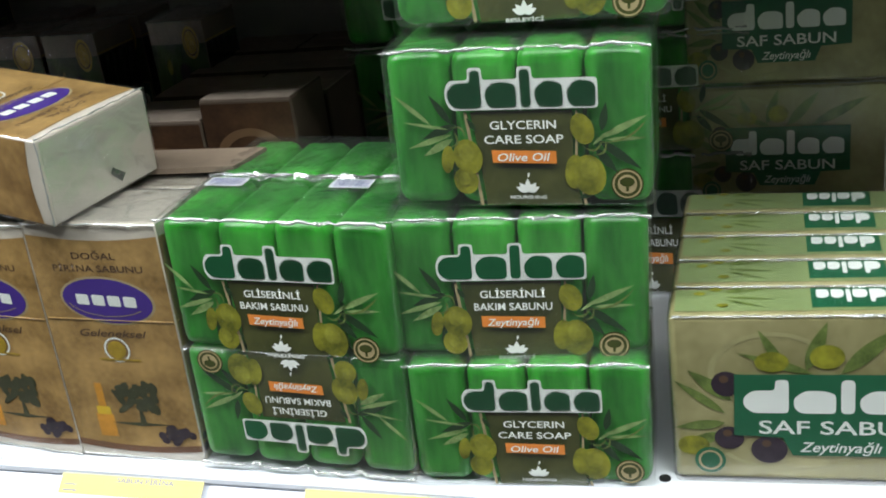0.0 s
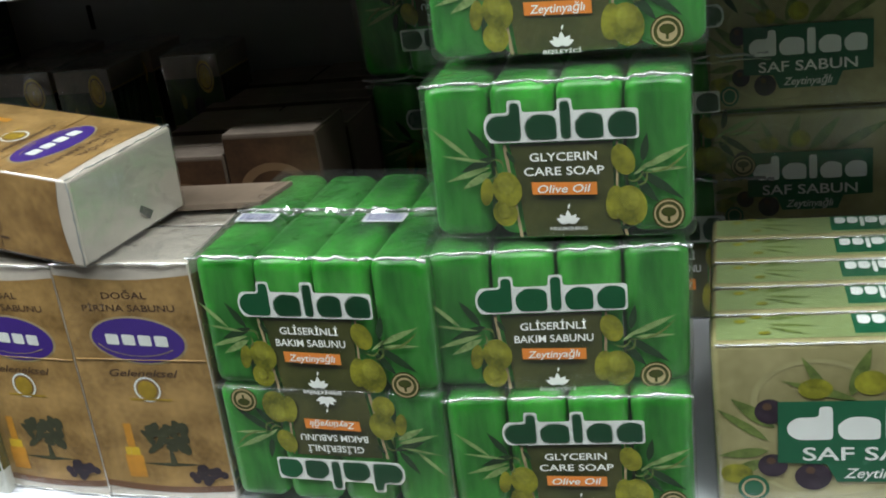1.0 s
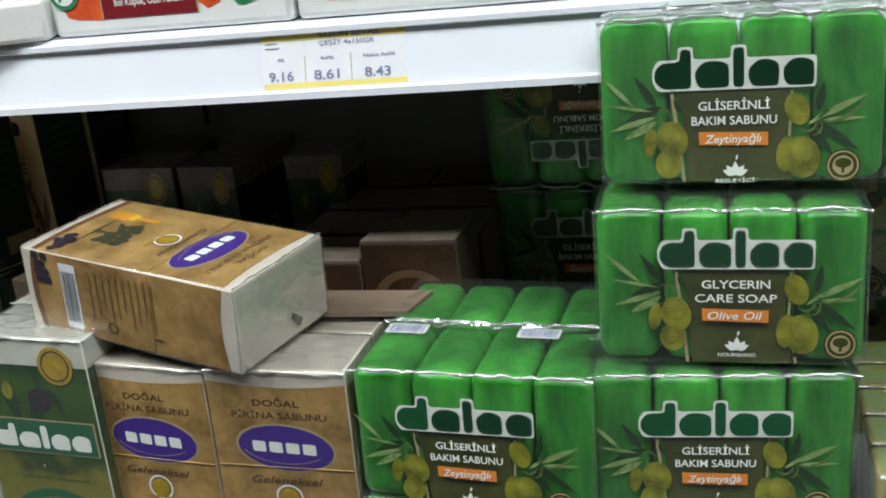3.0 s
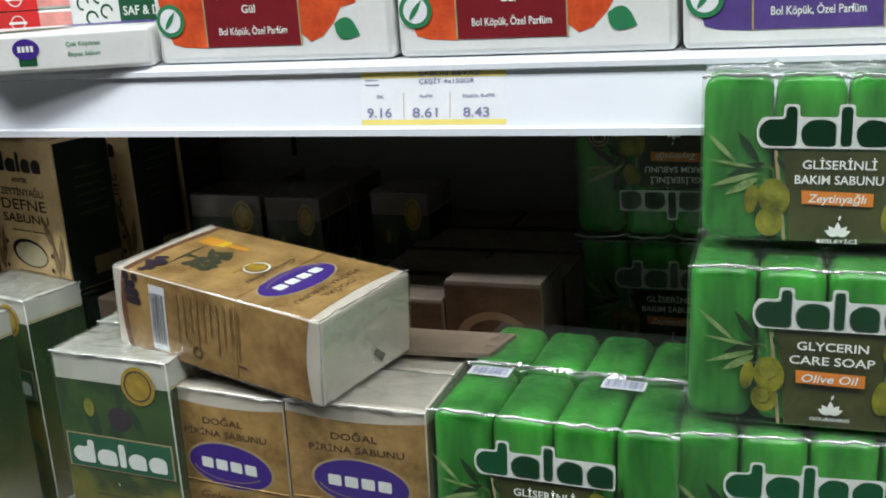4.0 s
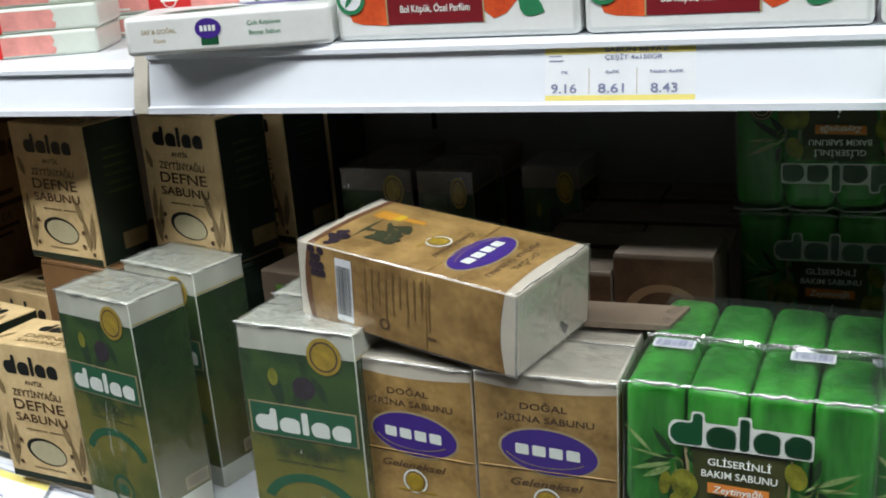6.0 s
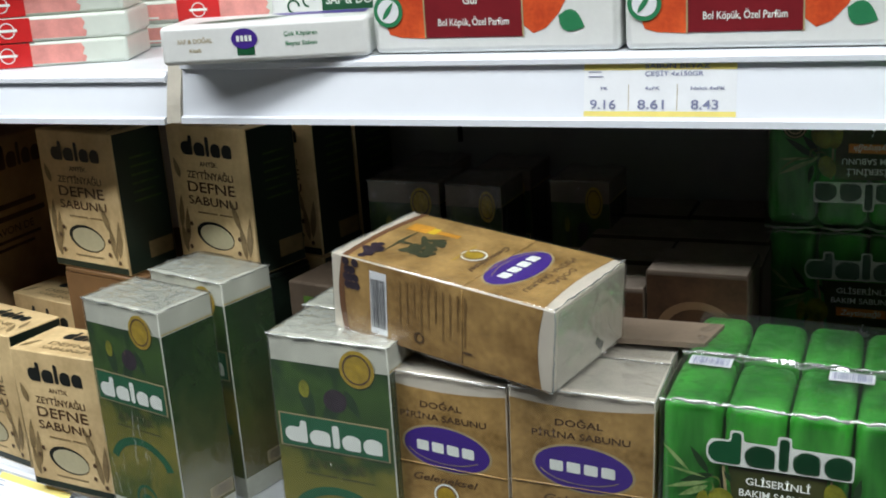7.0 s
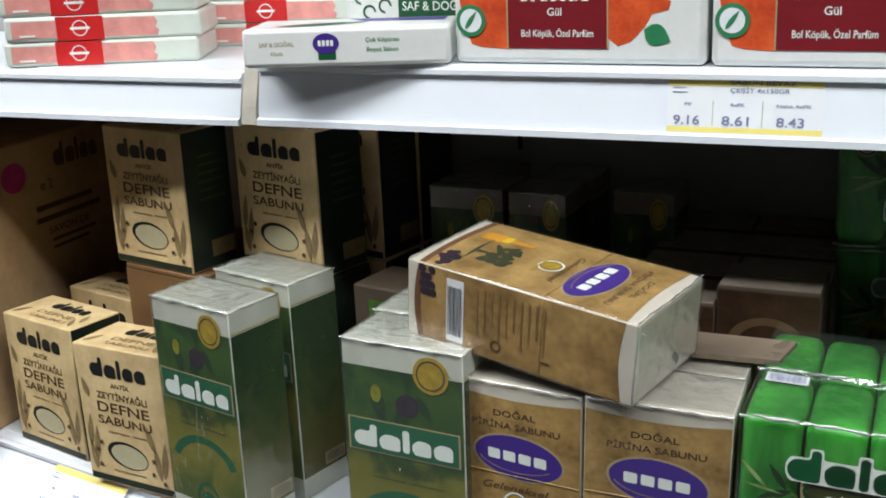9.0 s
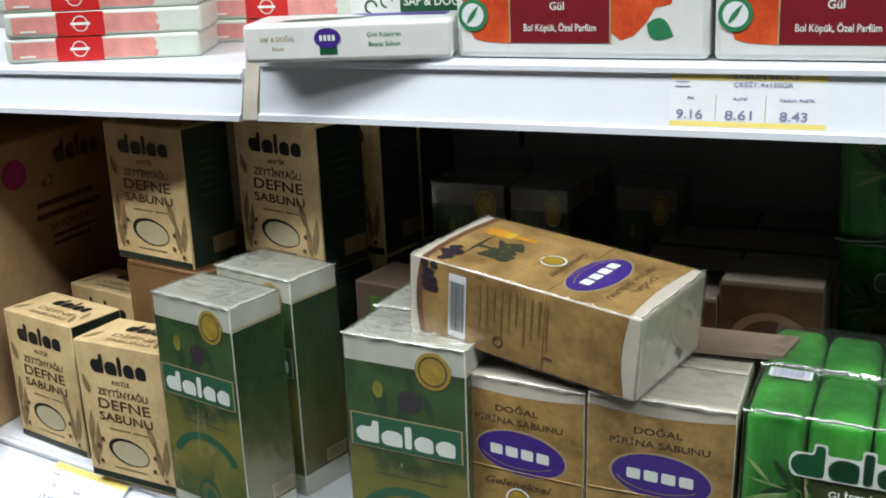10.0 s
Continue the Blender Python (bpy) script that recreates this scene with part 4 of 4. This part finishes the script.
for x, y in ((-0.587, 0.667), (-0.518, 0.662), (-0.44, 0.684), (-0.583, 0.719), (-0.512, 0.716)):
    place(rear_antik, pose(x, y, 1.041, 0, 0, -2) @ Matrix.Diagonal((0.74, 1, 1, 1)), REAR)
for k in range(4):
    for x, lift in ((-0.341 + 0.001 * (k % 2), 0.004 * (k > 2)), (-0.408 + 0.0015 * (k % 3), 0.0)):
        place(rear_gold, pose(x, 0.564 + 0.0525 * k, 1.042, 0, 0, -1 + 0.5 * (k % 2)) @ Matrix.Diagonal((1.015, 1, 0.908 + 0.013 * k + lift, 1)))
laurel = defne_box()
place(laurel, spot(-0.7307, 0.4235, 1.0, -13, 0, 0, 1, 1, 1.0))
place(laurel, spot(-0.6455, 0.3923, 1.0, -6.9, 0, -1.0, 1, 1, 1.0))
place(laurel, spot(-0.6566, 0.4562, 1.1236, -11.85, 0, 0, 0.99, 1, 0.98))
place(laurel, spot(-0.5702, 0.4728, 1.1249, -15.4, 0, 0, 0.99, 1, 0.98))

pure = pure_pack()
for k in range(5):
    place(pure, spot(-0.0293 - 0.001 * k, 0.3534 + 0.0265 * k, 1.0, 3.2 - 0.6 * k, 0, 0, 1, 1, 1.0))
for k in range(3):
    place(pure, pose(-0.045, 0.67, 0.984 + 0.083 * k if k else 1.0) @ Matrix.Diagonal((0.75, 1.2, 0.85 if k else 0.69, 1)), "cream olive-print soap pack stacked in the dark rear of the shelf")

place(laurel, pose(-0.919, 0.611, 1.0, 0, 0, -13))
for x, y in ((-0.7, 0.655), (-0.69, 0.708)):
    for z in (1.04, 1.157):
        place(laurel, pose(x, y, z, 0, 0, -12) @ Matrix.Diagonal((0.95, 1, 1, 1)), "tan laurel soap box with black side in the dark rear")


def tray(x0, y0, x1, y1, z1, label, yaw=0.0, card=None):
    """A shallow upturned cardboard tray that goods stand on."""
    t = thing("cardboard_tray", label, "tray", "cardboard trays")
    w, d, h = x1 - x0, y1 - y0, z1 - 1.0
    part("board", box(0, 0, h - 0.004, w, d, h, 0.001, 1), card or CARTON, t)
    for a in (box(0, 0, 0, w, 0.004, h - 0.0042), box(0, d - 0.004, 0, w, d, h - 0.0042), box(0, 0.0042, 0, 0.004, d - 0.0042, h - 0.0042), box(w - 0.004, 0.0042, 0, w, d - 0.0042, h - 0.0042)):
        part("side", a, card or CARTON, t)
    t.matrix_basis = pose(x0, y0, 1.0, 0, 0, yaw)
    return t


tray(-0.824, 0.576, -0.735, 0.70, 1.1565, "brown cardboard tray under two tan soap boxes", -12, TRAY_CARD)
tray(-0.722, 0.606, -0.634, 0.652, 1.1565, "black printed cardboard tray under one tan soap box", -14, DARK_CARD)
tray(-0.722, 0.66, -0.605, 0.762, 1.04, "low black printed cardboard tray under rear soap boxes", -8, DARK_CARD)
tray(-0.6, 0.662, -0.412, 0.772, 1.041, "low black printed cardboard tray under green soap boxes", 0, DARK_CARD)
tray(-0.413, 0.56, -0.268, 0.774, 1.042, "low brown cardboard tray under gold-brown soap boxes")

flap = thing("cardboard_flap", "loose brown cardboard flap on top of soap boxes", "cardboard")
bm = bmesh.new()
top = [bm.verts.new((x, y, 0.0035)) for x, y in ((-0.372, 0.505), (-0.2935, 0.5075), (-0.287, 0.541), (-0.372, 0.541))]
bot = [bm.verts.new((v.co.x, v.co.y, 0)) for v in top]
bm.faces.new(top)
bm.faces.new(bot[::-1])
for i in range(4):
    bm.faces.new((bot[i], bot[(i + 1) % 4], top[(i + 1) % 4], top[i]))
part("sheet", bm, FLAP_CARD, flap)
flap.matrix_basis = pose(0, 0, 1.1575)

# packs stacked upside down in the rear
for x in (-0.277, -0.14):
    place(bakim, pose(x, 0.67, 1.0) @ Matrix.Diagonal((1, 1, 1.325, 1)), "green glycerin soap pack in the dark rear stack")
    place(bakim, pose(x, 0.67, 1.106), "green glycerin soap pack in the dark rear stack")
    place(bakim, pose(x + 0.133, 0.67, 1.186 + 0.08, 0, 180, 0), "upturned green glycerin soap pack in the dark rear stack")

brown = thing("soap_box", "brown soap box with green front panel behind others", "soap box")
S = (0.075, 0.05, 0.165)
part("body", box(0, 0, 0, *S, 0.0015, 1), KRAFT_SHADED, brown)
prints(brown, S, "front", "printed_panel", [rect(0.014, 0.02, 0.073, 0.155)], 1, ANTIK_GREEN)
brown.matrix_basis = pose(-0.603, 0.556, 1.0, 0, 0, -10)

# the big carton in the next bay
big = thing("carton", "large brown corrugated carton with a round hand hole", "carton")
CW, CD, CH = S = (0.3, 0.27, 0.244)
part("body", box(0, 0, 0, *S, 0.002, 1), CARTON, big)
big.matrix_basis = pose(-0.957 - CW, 0.5, 1.0)
prints(big, S, "right", "hand_hole", [ell(0.103, 0.214, 0.015, 0.0135)], 1, PINK, "round hole showing pink goods")
cb, _ = mark(0.155, 0.213, 0.06, 0.022)
prints(big, S, "right", "mark", cb, 1, INK_BROWN)
text(big, S, "right", "e 2", 0.142, 0.2, 0.009, 1, INK_BROWN)
text(big, S, "right", "SAVON DE", 0.165, 0.157, 0.007, 1, INK_BROWN, 0.055)
prints(big, S, "right", "small_print", [rect(0.125, 0.177, 0.2, 0.182), rect(0.123, 0.166, 0.21, 0.171), rect(0.14, 0.146, 0.2, 0.149), rect(0.14, 0.139, 0.19, 0.142)], 1, INK_BROWN)
part("tape", box(CW + 0.0002, 0.09, 0.05, CW + 0.0006, 0.25, 0.09), FILM, big, "strip of clear tape")


# ---- goods: upper tier ----
TOP = UP_TOP
ROSE = (0.156, 0.036, 0.09)


def rose_pack(tint, petals):
    w, d, h = S = ROSE
    p = thing("white_soap_pack", "white wrapped soap pack with red rose print", "soap pack", "white soap packs")
    part("body", box(0, 0, 0, w, d, h, 0.004, 3), MILK_WHITE, p, "milky white wrapper")
    rnd = random.Random(2)
    blob = [(0.02, 0.05), (0.03, 0.036), (0.05, 0.022), (0.075, 0.012), (0.12, 0.01), (0.23, 0.009), (0.23, 0.088), (0.03, 0.088), (0.02, 0.07)]
    prints(p, S, "front", "flower_print", [[(u * w, v) for u, v in blob]], 1, petals)
    prints(p, S, "front", "flower_print", [[(u * w, v) for u, v in ((0.63, 0.016), (0.67, 0.011), (0.72, 0.014), (0.77, 0.022), (0.8, 0.03), (0.86, 0.032), (0.87, 0.037), (0.82, 0.041), (0.79, 0.052), (0.78, 0.088), (0.63, 0.088))]], 1, petals)
    prints(p, S, "front", "leaf_print", [leaf(0.77 * w, 0.021, 0.87 * w, 0.014, 0.013)], 2, SEAL_GREEN)
    prints(p, S, "front", "panel", [rect(0.23 * w, 0.0095, 0.63 * w, 0.087)], 2, tint)
    prints(p, S, "front", "stripe", [rect(0.225 * w, 0.009, 0.231 * w, 0.087), rect(0.627 * w, 0.009, 0.633 * w, 0.087)], 3, INK_TAN)
    text(p, S, "front", "SAF & DOĞAL", 0.42 * w, 0.0405, 0.0056, 3, INK_WHITE, 0.27 * w)
    text(p, S, "front", "Gül", 0.42 * w, 0.0315, 0.0046, 3, INK_WHITE)
    text(p, S, "front", "Bol Köpük, Özel Parfüm", 0.43 * w, 0.0187, 0.0042, 3, INK_WHITE, 0.29 * w)
    prints(p, S, "front", "badge", [ell(0.075 * w, 0.0262, 0.0098, 0.0098, 0, 24)], 4, SEAL_GREEN)
    prints(p, S, "front", "badge_disc", [ell(0.075 * w, 0.0262, 0.0072, 0.0072, 0, 24)], 5, PAPER)
    prints(p, S, "front", "badge_leaf", [leaf(0.075 * w - 0.004, 0.021, 0.075 * w + 0.004, 0.032, 0.003)], 6, SEAL_GREEN)
    return p


rose, lav = rose_pack(CLARET, ROSE_RED), rose_pack(LAVENDER, LAVENDER)
place(rose, pose(-0.5, 0.521, TOP))
place(rose, pose(-0.341, 0.521, TOP))
place(lav, pose(-0.182, 0.521, TOP), "white wrapped soap pack with purple lavender print")
place(rose, pose(-0.025, 0.521, TOP))
for x in (-0.5, -0.341, -0.182):
    place(rose, pose(x, 0.561, TOP))

flat = thing("white_soap_bar", "white wrapped soap pack lying flat over the shelf edge", "soap pack")
S = (0.134, 0.058, 0.0245)
w, d, h = S
part("body", box(0, 0, 0, *S, 0.003, 3), MILK_WHITE, flat, "milky white wrapper")
prints(flat, S, "front", "oval", [ell(0.41 * w, 0.0148, 0.0085, 0.0064, 0, 24)], 2, PURPLE)
prints(flat, S, "front", "green_patch", [rect(0.37 * w, 0.0045, 0.455 * w, 0.0105)], 1, LOGO_GREEN)
prints(flat, S, "front", "mark", [rect((0.372 + 0.02 * k) * w, 0.0132, (0.386 + 0.02 * k) * w, 0.0168) for k in range(4)], 3, INK_WHITE)
text(flat, S, "front", "SAF & DOĞAL", 0.17 * w, 0.0148, 0.0028, 1, INK_TAN, 0.17 * w)
text(flat, S, "front", "Klasik", 0.17 * w, 0.009, 0.0024, 1, INK_TAN)
text(flat, S, "front", "Çok Köpüren", 0.68 * w, 0.0165, 0.0027, 1, SEAL_GREEN, 0.16 * w)
text(flat, S, "front", "Beyaz Sabun", 0.68 * w, 0.0105, 0.0027, 1, SEAL_GREEN, 0.15 * w)
prints(flat, S, "top", "top_panel", [[(0.55 * w, 0.036), (0.95 * w, 0.03), (0.95 * w, 0.052), (0.45 * w, 0.052)]], 1, PURPLE)
prints(flat, S, "top", "top_leaf", [leaf(0.15 * w, 0.012, 0.6 * w, 0.03, 0.015)], 2, LOGO_GREEN)
flat.matrix_basis = pose(-0.63, 0.4795, TOP, 0, 0, 16)

ornate = thing("ornate_soap_pack", "white and dark green soap pack with scroll ornament", "soap pack")
S = (0.1, 0.03, 0.08)
w, d, h = S
part("body", box(0, 0, 0, *S, 0.003, 2), MILK_WHITE, ornate)
prints(ornate, S, "front", "panel", [rect(0.4 * w, 0.004, 0.97 * w, 0.078)], 1, LOGO_GREEN)
text(ornate, S, "front", "SAF & DOĞAL", 0.68 * w, 0.03, 0.006, 2, INK_WHITE, 0.5 * w)
for a, b in ((0.12, 0.036), (0.25, 0.04), (0.18, 0.026), (0.3, 0.03)):
    prints(ornate, S, "front", "scroll", ring(a * w, b, 0.0035, 0.005, 16, 1, 0, 270), 1, LOGO_GREEN)
ornate.matrix_basis = pose(-0.605, 0.578, TOP, 0, 0, 2)

LEFT_TOP = UP_TOP - 0.011


def stripe_bar():
    w, d, h = S = (0.15, 0.07, 0.0188)
    p = thing("striped_soap_bar", "white wrapped soap with red band and blush stripes", "soap", "red-banded soaps")
    part("body", box(0, 0, 0, *S, 0.003, 3), PALE_WRAP, p, "pale wrapper")
    prints(p, S, "front", "blush", [rect(0.04 * w, 0.003, 0.3 * w, 0.0155)], 1, BLUSH)
    prints(p, S, "front", "blush", [[(0.5 * w, 0.0025), (0.78 * w, 0.002), (0.79 * w, 0.006), (0.77 * w, 0.008), (0.785 * w, 0.012), (0.77 * w, 0.016), (0.5 * w, 0.0165)]], 1, BLUSH)
    prints(p, S, "front", "red_band", [rect(0.27 * w, 0.0006, 0.51 * w, 0.0183)], 2, STRIPE_RED)
    prints(p, S, "front", "emblem", ring(0.39 * w, 0.0095, 0.0052, 0.006, 18), 3, INK_WHITE)
    prints(p, S, "front", "small_print", [rect(0.34 * w, 0.0085, 0.44 * w, 0.0105), rect(0.08 * w, 0.004, 0.16 * w, 0.0055)], 3, INK_WHITE)
    return p


bar = stripe_bar()
for k in range(4):
    place(bar, pose(-0.878 + 0.003 * (k % 2), 0.532, LEFT_TOP + 0.0188 * k, 0, 0, 22 + (k % 3)))
for k in range(4):
    place(bar, pose(-0.79, 0.665, LEFT_TOP + 0.0188 * k, 0, 0, 15))


# ---- price labels ----
def price_label(m, w, h, figures, heading, unit, band=0.13):
    """A paper label in a price rail: yellow bands, columns and figures."""
    S = (w, 0.0, h)
    p = thing("price_label", "white and yellow paper price label in the shelf rail", "price label", "price labels")
    part("paper", box(0, -0.0003, 0, w, 0.0004, h), PAPER, p)
    prints(p, S, "front", "yellow_band", [rect(0, (1 - band) * h, w, h)], 2, INK_YELLOW_PALE)
    prints(p, S, "front", "yellow_band", [rect(0, 0.0, w, 0.1 * h)], 2, INK_YELLOW_PALE)
    prints(p, S, "front", "column_line", [rect(0.3 * w, 0.12 * h, 0.304 * w, 0.6 * h)], 2, INK_TAN)
    prints(p, S, "front", "column_line", [rect(0.62 * w, 0.12 * h, 0.624 * w, 0.6 * h)], 2, INK_TAN)
    prints(p, S, "front", "small_print", [rect(0.03 * w, 0.83 * h, 0.12 * w, 0.845 * h), rect(0.03 * w, 0.74 * h, 0.13 * w, 0.76 * h)], 3, PRICE_INK)
    for (a, b), words, cap, wide in heading:
        text(p, S, "front", words, a * w, b * h, cap * h, 3, PRICE_INK, wide * w)
    for a, word in figures:
        text(p, S, "front", word, a * w, 0.23 * h, 0.17 * h, 3, PRICE_INK, 0.175 * w)
    for a, word, wide in unit:
        text(p, S, "front", word, a * w, 0.53 * h, 0.06 * h, 3, PRICE_INK, wide * w)
    p.matrix_basis = m
    return p


UNITS = ((0.14, "PK", 0.05), (0.46, "4xPK", 0.1), (0.82, "Nakit 4xPK", 0.22))
price_label(pose(-0.364, 0.5115, 1.296, -10.5), 0.087, 0.0305, ((0.13, "9.16"), (0.45, "8.61"), (0.8, "8.43")),
            (((0.62, 0.94), "SABUN BEYAZ", 0.08, 0.42), ((0.6, 0.8), "ÇEŞİT 4x150GR", 0.08, 0.38)), UNITS)
slope = -math.degrees(math.atan2(0.038, 0.03))
price_label(pose(-0.405, 0.3915, 0.9685, slope), 0.097, 0.042, (), (((0.6, 0.94), "SABUN PİRİNA", 0.07, 0.4),), (), 0.3)
price_label(pose(-0.243, 0.3915, 0.9685, slope), 0.097, 0.042, (), (), (), 0.3)
price_label(low_left.matrix_basis @ pose(-0.222, 0.0045, 0.9685, slope), 0.086, 0.042, ((0.13, "12.40"), (0.46, "11.66")), (), UNITS)

# a screw hole in the deck
bm = bmesh.new()
bmesh.ops.create_cone(bm, cap_ends=True, segments=20, radius1=0.0032, radius2=0.0032, depth=0.0012, matrix=Matrix.Translation((-0.043, 0.4475, 1.0)))
tagged(part("deck_hole", bm, BLACK, None), "small black round hole punched in the white shelf deck", "hole", "", "structure")
